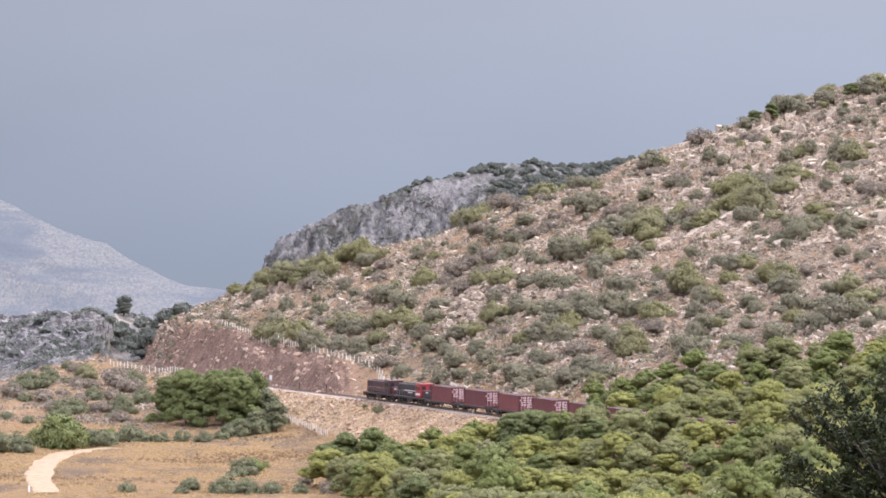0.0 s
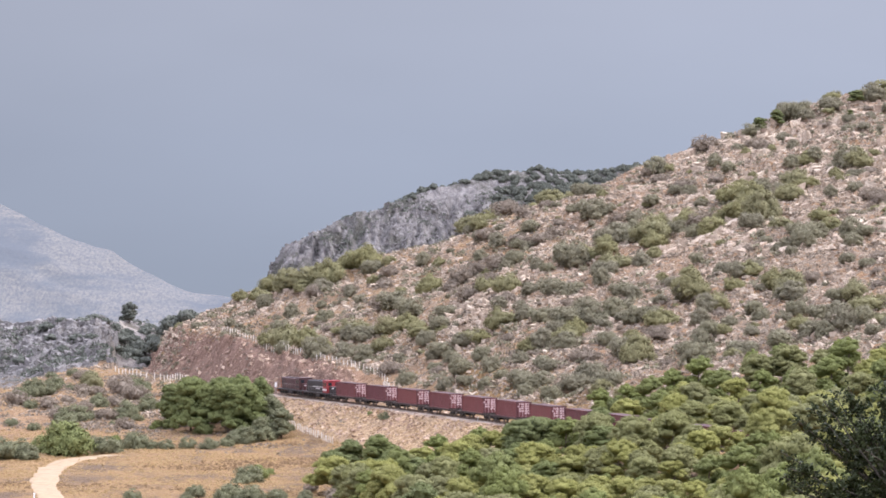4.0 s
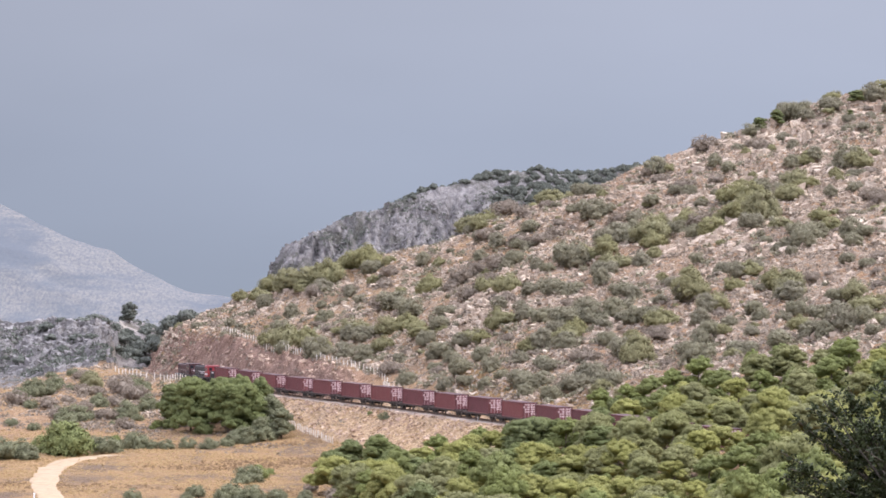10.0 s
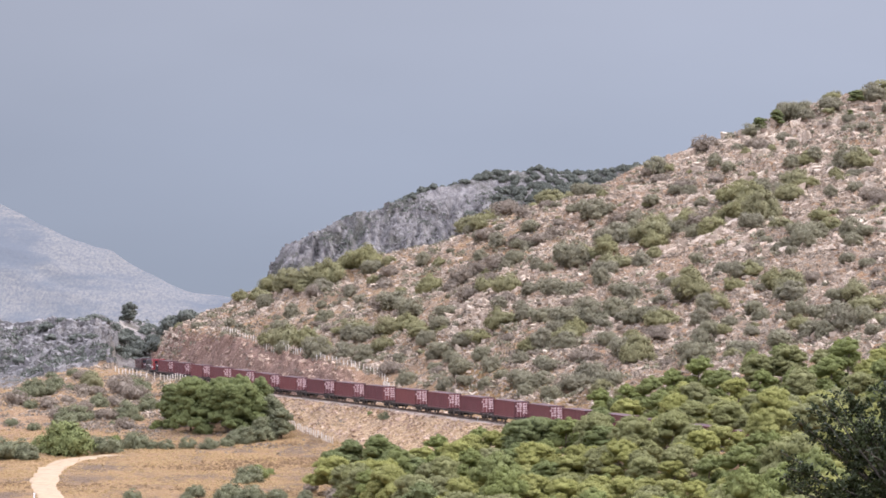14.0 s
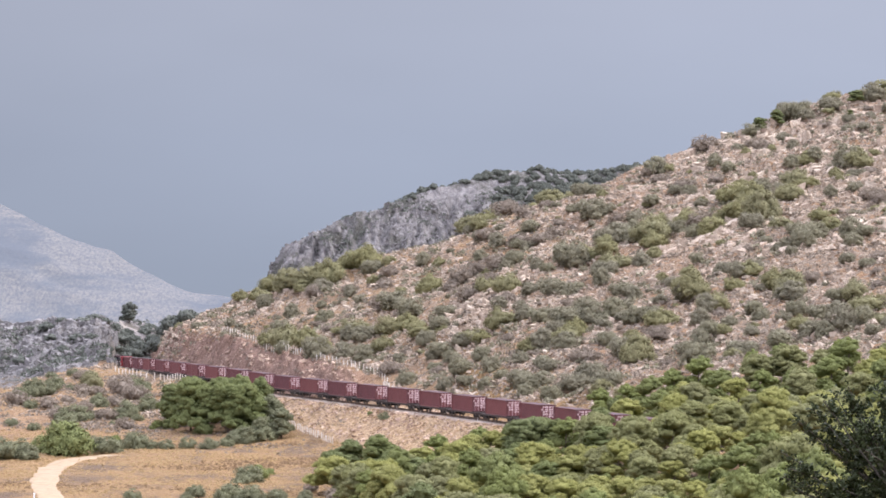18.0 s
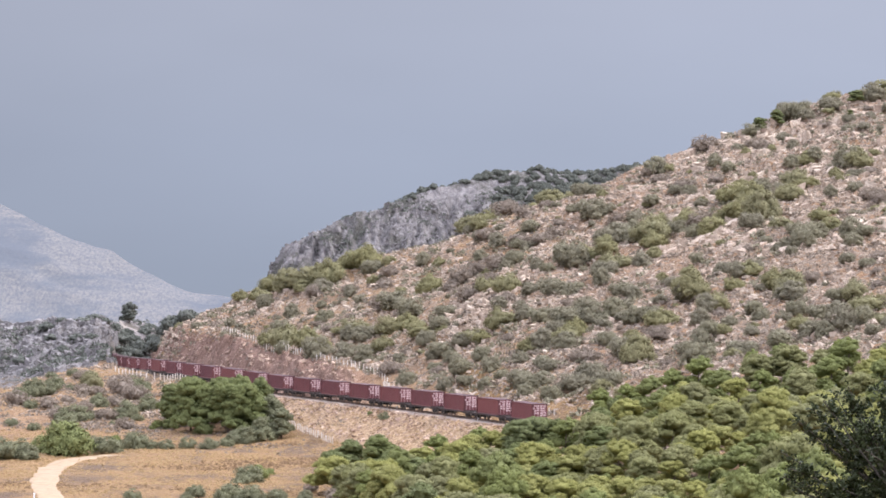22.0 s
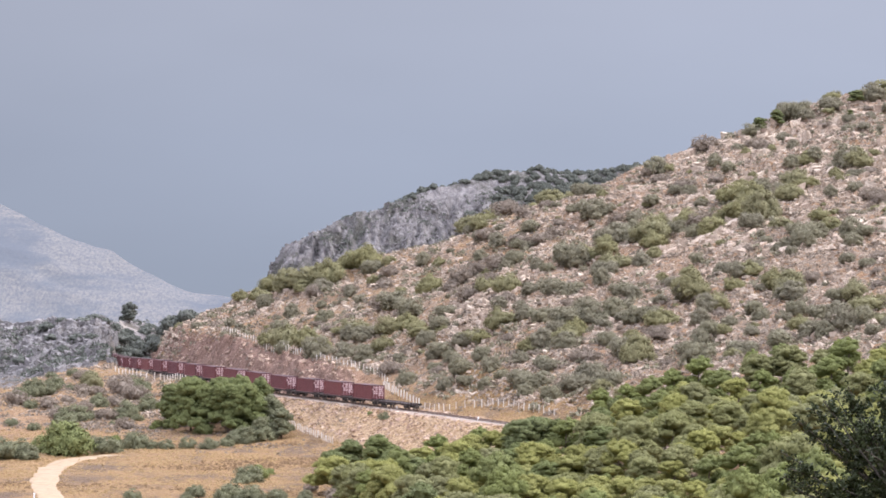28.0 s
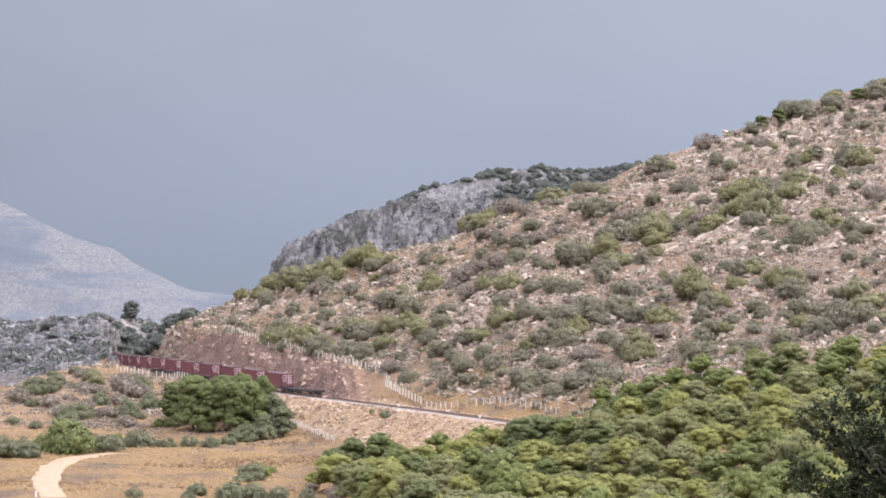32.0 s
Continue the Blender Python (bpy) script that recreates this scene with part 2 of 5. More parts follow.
# ---- building helpers ----
def part(name, bm, material, parent=None, label="", smooth=False):
    """Links a bmesh as one mesh object, under a thing where one is given."""
    me = bpy.data.meshes.new(name)
    bm.to_mesh(me)
    bm.free()
    me.materials.append(material)
    if smooth:
        me.polygons.foreach_set("use_smooth", [True] * len(me.polygons))
    ob = new(name, me)
    if parent:
        ob.parent = parent
    return tagged(ob, label)


def sheet(name, verts, faces, material, parent=None, smooth=True):
    """A mesh object from arrays of points and quads or triangles."""
    me = bpy.data.meshes.new(name)
    verts, faces = np.asarray(verts, np.float32), np.asarray(faces, np.int32)
    n = faces.shape[1]
    me.vertices.add(len(verts))
    me.vertices.foreach_set("co", verts.ravel())
    me.loops.add(faces.size)
    me.loops.foreach_set("vertex_index", faces.ravel())
    me.polygons.add(len(faces))
    me.polygons.foreach_set("loop_start", np.arange(0, faces.size, n, dtype=np.int32))
    me.polygons.foreach_set("use_smooth", np.full(len(faces), smooth))
    me.update(calc_edges=True)
    me.materials.append(material)
    ob = new(name, me)
    if parent:
        ob.parent = parent
    return ob


def box(bm, x0, x1, y0, y1, z0, z1, bevel=0.0):
    made = bmesh.ops.create_cube(bm, size=1, matrix=Matrix.Translation(((x0 + x1) / 2, (y0 + y1) / 2, (z0 + z1) / 2))
                                 @ Matrix.Diagonal((x1 - x0, y1 - y0, z1 - z0, 1)))
    if bevel:
        edges = {e for v in made["verts"] for e in v.link_edges}
        bmesh.ops.bevel(bm, geom=list(edges), offset=bevel, segments=1, affect="EDGES")
    return bm


def rod(bm, a, b, ra, rb=None, sides=8):
    a, b = Vector(a), Vector(b)
    m = Matrix.Translation((a + b) / 2) @ (b - a).to_track_quat("Z", "Y").to_matrix().to_4x4()
    bmesh.ops.create_cone(bm, cap_ends=True, segments=sides, radius1=ra, radius2=ra if rb is None else rb, depth=(b - a).length, matrix=m)
    return bm


def boxed(*args, bevel=0.0):
    return box(bmesh.new(), *args, bevel=bevel)


def rodded(*args, **kw):
    return rod(bmesh.new(), *args, **kw)


# ---- lie of the land ----
def lattice(ix, iy, seed):
    h = (ix * 374761393 + iy * 668265263 + seed * 1442695041) & 0x7FFFFFFF
    h = ((h ^ (h >> 13)) * 1274126177) & 0x7FFFFFFF
    return ((h ^ (h >> 16)) & 0xFFFF) / 32767.5 - 1.0


def grain(x, y, seed=0):
    """Smooth random height between -1 and 1, about one bump a metre."""
    x, y = np.asarray(x, float), np.asarray(y, float)
    ix, iy = np.floor(x).astype(np.int64), np.floor(y).astype(np.int64)
    fx, fy = x - ix, y - iy
    fx, fy = fx * fx * (3 - 2 * fx), fy * fy * (3 - 2 * fy)
    a, b = lattice(ix, iy, seed), lattice(ix + 1, iy, seed)
    c, d = lattice(ix, iy + 1, seed), lattice(ix + 1, iy + 1, seed)
    return (a * (1 - fx) + b * fx) * (1 - fy) + (c * (1 - fx) + d * fx) * fy


def rough(x, y, size, octaves=4, seed=0, ridged=False):
    total, amp = 0.0, 1.0
    for o in range(octaves):
        g = grain(x * 2 ** o / size + 17.3 * o, y * 2 ** o / size - 9.1 * o, seed + o)
        total = total + amp * ((1 - 2 * np.abs(g)) if ridged else g)
        amp *= 0.5
    return total


def curve_points(points, step):
    """A smooth line through the points, sampled every step metres."""
    p = np.asarray(points, float)
    p = np.vstack([2 * p[0] - p[1], p, 2 * p[-1] - p[-2]])
    fine = []
    for i in range(1, len(p) - 2):
        u = np.linspace(0, 1, 40, endpoint=False)[:, None]
        fine.append(0.5 * (2 * p[i] + (p[i + 1] - p[i - 1]) * u + (2 * p[i - 1] - 5 * p[i] + 4 * p[i + 1] - p[i + 2]) * u ** 2
                           + (3 * p[i] - p[i - 1] - 3 * p[i + 1] + p[i + 2]) * u ** 3))
    fine = np.vstack(fine + [p[-2:-1]])
    s = np.concatenate([[0], np.cumsum(np.linalg.norm(np.diff(fine, axis=0), axis=1))])
    want = np.arange(0, s[-1], step)
    return np.stack([np.interp(want, s, fine[:, k]) for k in range(fine.shape[1])], 1), want


def sighted(rows):
    """World points from rows of bearing (ticks), range (rods) and height above the rails."""
    return [(b / TICK * d * ROD, d * ROD, z) for b, d, z in rows]


# The single track, from the valley mouth past the hill and round behind the crag: bearing, distance, height.
TRACK_ROWS = [(7200, 83.3, 0), (3983, 130.6, 0), (1379, 241.7, 0), (599, 325.0, 0), (266, 380.6, 0), (134, 408.4, 0), (47, 427.4, 0), (-45, 448.2, 0), (-175, 479.3, 0), (-275, 505.8, 0), (-334, 523.2, 0.2), (-384, 539.5, 0.4), (-434, 558.1, 0.4), (-484, 580.4, 0.35), (-507, 592.6, 0.3), (-529, 606.6, 0), (-542, 616.5, -0.2), (-554, 627.3, -0.45), (-566, 640.5, -0.65), (-572, 648.3, -0.75), (-579, 658.7, -0.9), (-591, 675.0, -1), (-612, 697.9, -1.1), (-660, 743.1, -1.2), (-730, 798.6, -1.2), (-830, 854.2, -1.2), (-990, 916.7, -1.2)]
TRACK, TRACK_S = curve_points(sighted(TRACK_ROWS), 1.0)


def track_at(s):
    p = [np.interp(s, TRACK_S, TRACK[:, k]) for k in range(3)]
    return Vector(p)


def off_track(x, y):
    """Distance from the track's centre line, its height there, and the place along it."""
    q = TRACK[::3]
    if x.size < 300:
        far2 = (x[..., None] - q[:, 0]) ** 2 + (y[..., None] - q[:, 1]) ** 2
        k = np.argmin(far2, axis=-1)
        near, zt, sn = far2.min(axis=-1), q[k, 2], TRACK_S[::3][k]
    else:
        near, zt, sn = np.full(x.shape, 1e9), np.zeros(x.shape), np.zeros(x.shape)
        for p, s in zip(q, TRACK_S[::3]):
            d = (x - p[0]) ** 2 + (y - p[1]) ** 2
            hit = d < near
            near[hit], zt[hit], sn[hit] = d[hit], p[2], s
    i = np.clip((sn).astype(int), 1, len(TRACK) - 2)
    t = TRACK[i + 1, :2] - TRACK[i - 1, :2]
    t /= np.linalg.norm(t, axis=-1, keepdims=True)
    side = (x - TRACK[i, 0]) * t[..., 1] - (y - TRACK[i, 1]) * t[..., 0]
    along = (x - TRACK[i, 0]) * t[..., 0] + (y - TRACK[i, 1]) * t[..., 1]
    far = np.sqrt(near)
    d = np.where(np.abs(along) < 3.0, np.abs(side), far)
    return d, zt, side


def line_of(rows):
    """A line of the land: bearing, distance and rise above the eye's level, all but distance in ticks."""
    r = np.asarray(rows, float)
    return lambda b: (np.interp(b, r[:, 0], r[:, 1]), EYE_Z + np.interp(b, r[:, 0], r[:, 2]) / TICK * ROD * np.interp(b, r[:, 0], r[:, 1]))


LAND = [line_of(r) for r in (
    [(-1200, 2, -3556), (1200, 2, -3556)],
    [(-1200, 25, -720), (1200, 25, -720)],
    [(-1200, 60, -690), (1200, 60, -690)],
    [(-1200, 200, -640), (0, 200, -640), (1200, 200, -600)],
    [(-1200, 300, -500), (0, 300, -495), (400, 300, -450), (784, 300, -400), (1200, 300, -380)],
    # valley floor
    [(-1200, 370, -407), (-134, 370, -407), (0, 370, -395), (116, 370, -377), (266, 352, -378), (330, 348, -340), (466, 335, -318), (784, 315, -290), (1200, 300, -270)],
    # foot of the bank
    [(-1200, 470, -310), (-784, 465, -307), (-284, 462, -310), (-134, 448, -315), (0, 425, -318), (116, 400, -330), (266, 380, -335), (330, 372, -310), (466, 352, -300), (784, 328, -285), (1200, 315, -270)],
    # knoll crest, then the lower side of the track
    [(-1200, 540, -240), (-784, 560, -214), (-684, 590, -184), (-604, 612, -170), (-570, 602, -174), (-520, 578, -190), (-470, 548, -206), (-384, 508, -238), (-284, 490, -262),
     (-134, 462, -284), (0, 432, -300), (116, 404, -310), (266, 390, -300), (466, 364, -308), (784, 340, -320), (1200, 330, -310)],
    # foot of the hill, crag foot on the far bearing
    [(-1200, 645, -195), (-784, 645, -192), (-612, 630, -160), (-597, 638, -146), (-586, 650, -150), (-576, 676, -176), (-520, 680, -176), (-500, 630, -150), (-484, 610, -112), (-384, 570, -112), (-314, 546, -144),
     (-244, 520, -157), (-124, 492, -190), (-84, 478, -212), (0, 458, -234), (116, 432, -252), (266, 412, -262), (466, 392, -266), (784, 374, -250), (1200, 350, -250)],
    # crest of the crag and of the hill
    [(-1200, 700, -120), (-784, 690, -106), (-734, 690, -103), (-684, 680, -94), (-624, 676, -89), (-596, 690, -92), (-570, 728, -87), (-540, 733, -91), (-520, 733, -95), (-500, 690, -112), (-484, 650, -108), (-434, 640, -84),
     (-364, 625, -54), (-314, 612, -34), (-224, 600, -10), (-124, 594, 15), (0, 585, 54), (76, 580, 82), (176, 575, 112), (276, 580, 147), (356, 588, 178), (446, 596, 207),
     (516, 602, 233), (616, 612, 266), (716, 620, 299), (784, 626, 318), (1200, 640, 420)],
    [(-1200, 780, -190), (-600, 790, -170), (-500, 740, -150), (-440, 720, -114), (-364, 720, -110), (-300, 700, -120), (0, 680, -20), (784, 740, 220), (1200, 760, 300)],
    [(-1200, 880, -190), (-340, 880, -150), (-318, 880, -90), (0, 876, -60), (784, 850, -40), (1200, 850, 200)],
    # the farther ridge with its cliff
    [(-1200, 900, -200), (-345, 930, -170), (-322, 915, -38), (-300, 910, 0), (-274, 905, 45), (-224, 905, 68), (-134, 910, 102), (-44, 915, 133), (96, 925, 168), (176, 930, 174), (266, 935, 174),
     (356, 940, 184), (500, 950, 180), (784, 950, 160), (1200, 950, 160)],
    [(-1200, 1150, -190), (-345, 1150, -190), (0, 1150, 20), (1200, 1150, 40)],
    [(-1200, 1800, -165), (1200, 1800, -120)],
    [(-1200, 2500, -150), (1200, 2500, -140)],
    [(-1200, 3350, -100), (1200, 3350, -100)],
)]


def bearing(x, y):
    phi = np.clip(np.arctan2(x, y), -0.28, 0.28)
    return np.tan(phi) * TICK, np.hypot(x, y) * np.cos(phi) / ROD


def ramp_up(v, a, b):
    t = np.clip((v - a) / (b - a), 0, 1)
    return t * t * (3 - 2 * t)


def land(x, y):
    """Height of the ground and its masks (rock, straw, bank, cutting, crag) at world points."""
    x, y = np.asarray(x, float), np.asarray(y, float)
    b, d = bearing(x, y)
    d = d + 3.5 * rough(x, y, 25, 2, 6) * ramp_up(d, 380, 430)
    rise = d - 880
    ribs = 2.6 * rough(b - 1.7 * rise, 0.3 * (b + 5 * rise), 13, 4, 8, True) - 1.2 + 2.2 * rough(b - 2 * rise, rise * 4, 42, 3, 9)
    d = d + ribs * ramp_up(d, 862, 876) * (1 - ramp_up(d, 905, 925))
    near_crag = (1 - ramp_up(b, -615, -580)) * ramp_up(d, 615, 640) * (1 - ramp_up(d, 672, 688))
    d = d + near_crag * (5.5 * rough(b - 0.5 * d, d * 0.8, 26, 4, 37) + 2.5 * rough(b + 0.7 * d, d * 0.4, 9, 3, 38, True))
    wob = b + 9 * rough(x, y, 30, 3, 5) * ramp_up(d, 480, 560)
    lines = [f(wob) for f in LAND]
    z = lines[0][1].copy()
    for (d0, z0), (d1, z1) in zip(lines, lines[1:]):
        u = np.clip((d - d0) / np.maximum(d1 - d0, 1.0), 0, 1)
        z = np.where(d >= d0, z0 + (z1 - z0) * u, z)
    z = np.where(d >= lines[-1][0], lines[-1][1], z)
    hill_d = d - lines[8][0]
    on_hill = ramp_up(hill_d, -2, 12) * (1 - ramp_up(d, 690, 730)) * ramp_up(b, -505, -485)
    far_ridge = ramp_up(d, 840, 870)
    crag = np.maximum(ramp_up(d - lines[7][0], 3, 12) * (1 - ramp_up(b, -592, -575)) * (1 - ramp_up(d, 780, 830)),
                      ramp_up(d, 652, 662) * (1 - ramp_up(b, -524, -512)) * 0.9)
    crag = np.maximum(crag, far_ridge * (1 - ramp_up(d, 1000, 1100)))
    knoll = (1 - ramp_up(b, -500, -460)) * ramp_up(d, 480, 520) * (1 - crag)
    z = z + on_hill * (0.9 * rough(x, y, 16, 3, 11) + 0.55 * rough(x, y, 5, 3, 12, True) - 0.2)
    # bare ledges high on the hill and at the outcrop
    ledge = on_hill * np.maximum(np.maximum(ramp_up(b, 250, 560) * ramp_up(hill_d, 20, 190), 0.95 * np.exp(-((b - 80) / 75) ** 2 - ((hill_d - 60) / 22) ** 2)),
                                 0.6 * ramp_up(b, -60, 200) * (1 - ramp_up(hill_d, 60, 120)))
    z = z + ledge * 0.8 * rough(x, y, 3.2, 3, 21, True)
    calm = 1 - 0.85 * ramp_up(b, -595, -578) * (1 - ramp_up(b, -512, -500)) * ramp_up(d, 684, 702) * (1 - ramp_up(d, 780, 800))
    z = z + crag * calm * (1.1 * rough(x + 0.6 * y, y, 26, 3, 31) + 0.8 * rough(x - 0.4 * y, y * 1.4, 9, 3, 33, True) - 0.5) * np.where(d > 840, 0.9, 1.25)
    z = z + knoll * (0.7 * rough(x, y, 9, 3, 41) + 0.35 * rough(x, y, 3, 2, 42, True))
    z = z + ramp_up(d, 60, 120) * (1 - ramp_up(d, 455, 490)) * (0.35 * rough(x, y, 18, 3, 51) + 0.08 * rough(x, y, 2.5, 2, 52))
    # the formation: cuttings and banks
    dt, zt, side = off_track(x, y)
    steep = np.where(d > 640, 6.0, 1.45)
    past = np.maximum(dt - np.where(d > 640, 2.5, 3.3), 0)
    jag = 1 + 0.16 * rough(x, y, 6, 3, 61, True)
    past = past + 40 * ramp_up(d, 676, 684)
    top, low = zt - 0.55 + past * steep * jag, zt - 0.55 - past * 0.60
    nat = z
    z = np.clip(nat, low, np.maximum(top, low))
    cut = ramp_up(nat - z, 0.2, 1.0) * (d < 690)
    cut = np.maximum(cut, ramp_up(b, -540, -518) * (1 - ramp_up(b, -470, -430)) * ramp_up(d, 596, 606) * (1 - ramp_up(d, 690, 705)))
    scarp = ramp_up(b, -540, -515) * (1 - ramp_up(b, -190, -110)) * ramp_up(side, 3.0, 3.8) * ramp_up(lines[8][0] + 4 - d, 0, 5) * (d < 640)
    cut = np.maximum(cut, scarp)
    # rain gullies down the face of the cutting
    gully = rough(b + 0.25 * side, side * 0.5, 11, 3, 63, True)
    z = z + cut * (dt > 3.4) * (0.35 * rough(x, y, 4.0, 3, 62, True) - 0.5 + 0.75 * gully * ramp_up(dt, 3.6, 7))
    bank = np.maximum(ramp_up(z - nat, 0.1, 0.8) * (d < 640), (dt < 4.2) * 1.0)
    z = z + bank * (0.16 * rough(x, y, 2.4, 2, 71) + 0.55 * rough(0.95 * y - 0.3 * x, 0.2 * x, 2.7, 2, 73, True) - 0.25) * ramp_up(dt, 3.8, 6)
    patchy = 0.5 + 0.5 * np.clip(rough(x, y, 22, 3, 81), -1, 1)
    rock = np.clip(on_hill * (0.38 + 0.6 * patchy) + ledge * 0.6 + knoll * (0.25 + 0.6 * patchy), 0, 1)
    field = (1 - ramp_up(d, 462, 500)) * (1 - on_hill)
    grass_strip = ramp_up(b, 10, 70) * ramp_up(side, 3.5, 5.0) * (1 - ramp_up(side, 15, 19)) * (d > 380)
    straw = np.clip(field + knoll * (0.35 + 0.45 * patchy) + grass_strip + on_hill * 0.55 * (1 - 0.8 * ramp_up(b, -100, 400)) * patchy, 0, 1)
    return z, (rock * (1 - bank), straw * (1 - np.maximum(bank, cut)), bank * (1 - grass_strip), cut * (1 - crag), crag)


GRID = {}


def ground_z(x, y):
    """Height of the built ground sheet under a place."""
    p = math.atan2(x, y)
    r = math.hypot(x, y) * math.cos(max(-0.28, min(0.28, p)))
    phi, reach, z = GRID["phi"], GRID["reach"], GRID["z"]
    i = min(max(int(np.searchsorted(phi, p)) - 1, 0), len(phi) - 2)
    j = min(max(int(np.searchsorted(reach, r)) - 1, 0), len(reach) - 2)
    u, v = (p - phi[i]) / (phi[i + 1] - phi[i]), (r - reach[j]) / (reach[j + 1] - reach[j])
    return float((z[i, j] * (1 - u) + z[i + 1, j] * u) * (1 - v) + (z[i, j + 1] * (1 - u) + z[i + 1, j + 1] * u) * v)


def build_ground():
    """One sheet of ground from under the tripod to the horizon, finest on the hill and the valley floor."""
    inner = np.arange(-900, 905, 3.6)
    phi = np.concatenate([-np.geomspace(math.pi, 0.15, 28), np.arctan(inner / TICK), np.geomspace(0.15, math.pi, 28)])
    reach = ROD * np.concatenate([[0.0], np.geomspace(0.6, 60, 16), np.arange(70, 300, 6.0), np.arange(300, 368, 2.0), np.arange(368, 660, 0.62),
                            np.arange(660, 800, 1.5), np.arange(800, 864, 8), np.arange(864, 945, 0.8), np.arange(945, 961, 2.0), np.geomspace(962, 3350, 26)])
    p, r = np.meshgrid(phi, reach, indexing="ij")
    q = np.clip(p, -0.28, 0.28)
    r = r / np.cos(q)
    x, y = r * np.sin(p), r * np.cos(p)
    x, y = x + 0.31 * np.clip(1 - r / 3, 0, 1), y - 0.23 * np.clip(1 - r / 3, 0, 1)
    z, masks = land(x, y)
    GRID.update(phi=phi, reach=reach, z=z)
    nb, nd = p.shape
    i, j = np.meshgrid(np.arange(nb - 1), np.arange(nd - 1), indexing="ij")
    a = (i * nd + j).ravel()
    ob = sheet("ground", np.stack([x, y, z], -1).reshape(-1, 3), np.stack([a, a + nd, a + nd + 1, a + 1], 1), GROUND)
    ob.data.flip_normals()
    for name, m in zip(("rock", "straw", "bank", "cutting", "crag"), masks):
        at = ob.data.attributes.new(name, "FLOAT", "POINT")
        at.data.foreach_set("value", np.asarray(m, np.float32).ravel())
    return tagged(ob, "dry limestone hillside with soil, straw grass and rock", "ground", kind="structure")


def build_mountain():
    """The far limestone mountain that closes the valley."""
    bs, rs = np.linspace(-2600, 300, 240), np.linspace(0, 1, 60)
    b, r = np.meshgrid(bs, rs, indexing="ij")
    crest = np.interp(b, [-2600, -1500, -1000, -784, -724, -654, -584, -514, -444, -354, -200, 300], [330, 300, 190, 118, 93, 53, 23, -12, -38, -56, -80, -120])
    dist = 3700 + 500 * r
    x, y = b / TICK * dist, dist
    top = EYE_Z + crest / TICK * 4200
    z = -70 + (top + 70) * (r ** 0.8)
    z = z + (34 * rough(x, y, 420, 5, 91, True) - 16) * np.clip(r * 3, 0, 1) * (1 - 0.55 * r)
    n = len(rs)
    i, j = np.meshgrid(np.arange(len(bs) - 1), np.arange(n - 1), indexing="ij")
    a = (i * n + j).ravel()
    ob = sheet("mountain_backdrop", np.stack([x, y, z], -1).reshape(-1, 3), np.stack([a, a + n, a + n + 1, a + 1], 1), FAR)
    ob.data.flip_normals()
    tagged(ob, "pale limestone mountain far off in the haze", "mountain", kind="structure")


def ribbon(name, path, half, lift, material, label, category, camber=0.0):
    """A road laid on the ground along a path of x, y."""
    p, s = curve_points([(u, v, 0) for u, v in path], 0.8)
    t = np.gradient(p[:, :2], axis=0)
    t /= np.linalg.norm(t, axis=1, keepdims=True)
    across = np.linspace(-1, 1, 9)
    w = half * (1 + 0.16 * rough(s, s * 0, 5, 2, 3))
    x = p[:, 0:1] + t[:, 1:2] * across * w[:, None]
    y = p[:, 1:2] - t[:, 0:1] * across * w[:, None]
    z = land(x, y)[0] + lift + camber * (1 - across ** 2)
    z[:, 0] -= 2 * lift + 0.1
    z[:, -1] -= 2 * lift + 0.1
    i, j = np.meshgrid(np.arange(len(p) - 1), np.arange(8), indexing="ij")
    a = (i * 9 + j).ravel()
    return tagged(sheet(name, np.stack([x, y, z], -1).reshape(-1, 3), np.stack([a, a + 9, a + 10, a + 1], 1), material), label, category, kind="structure")


def build_track():
    """Ballast bed, concrete sleepers and two rails along the line."""
    t = np.gradient(TRACK[:, :2], axis=0)
    t /= np.linalg.norm(t, axis=1, keepdims=True)
    nrm = np.stack([t[:, 1], -t[:, 0]], 1)

    def sweep(name, profile, material, parent=None):
        pr = np.asarray(profile)
        k = len(pr)
        v = np.stack([TRACK[:, 0:1] + nrm[:, 0:1] * pr[:, 0], TRACK[:, 1:2] + nrm[:, 1:2] * pr[:, 0], TRACK[:, 2:3] + pr[:, 1]], -1)
        i, j = np.meshgrid(np.arange(len(TRACK) - 1), np.arange(k - 1), indexing="ij")
        a = (i * k + j).ravel()
        return sheet(name, v.reshape(-1, 3), np.stack([a, a + 1, a + k + 1, a + k], 1), material, parent, smooth=False)

    bed = tagged(sweep("railway_track", [(-3.0, -0.75), (-1.9, -0.26), (0, -0.24), (1.9, -0.26), (3.0, -0.75)], BALLAST),
                 "single railway track on pale ballast", "railway track", kind="structure")
    for side in (-0.7525, 0.7525):
        sweep("rail", [(side - 0.07, -0.17), (side - 0.02, -0.14), (side - 0.036, -0.04), (side - 0.036, 0), (side + 0.036, 0), (side + 0.036, -0.04), (side + 0.02, -0.14), (side + 0.07, -0.17)], RAIL_K, bed)
    bm = bmesh.new()
    box(bm, -1.3, 1.3, -0.13, 0.13, -0.33, -0.172)
    first = part("sleeper", bm, SLEEPER, bed)
    near = [s for s in np.arange(TRACK_S[-1]) if 405 < track_at(s).y / ROD < 520]
    spots = np.arange(near[0], near[-1], 0.64)[:300]
    for n, s in enumerate(spots):
        p, d = track_at(s), track_at(s + 0.5) - track_at(s - 0.5)
        ob = first if n == 0 else new("sleeper", first.data)
        ob.parent = bed
        ob.matrix_basis = Matrix.Translation(p) @ Matrix.Rotation(math.atan2(-d.x, d.y), 4, "Z")


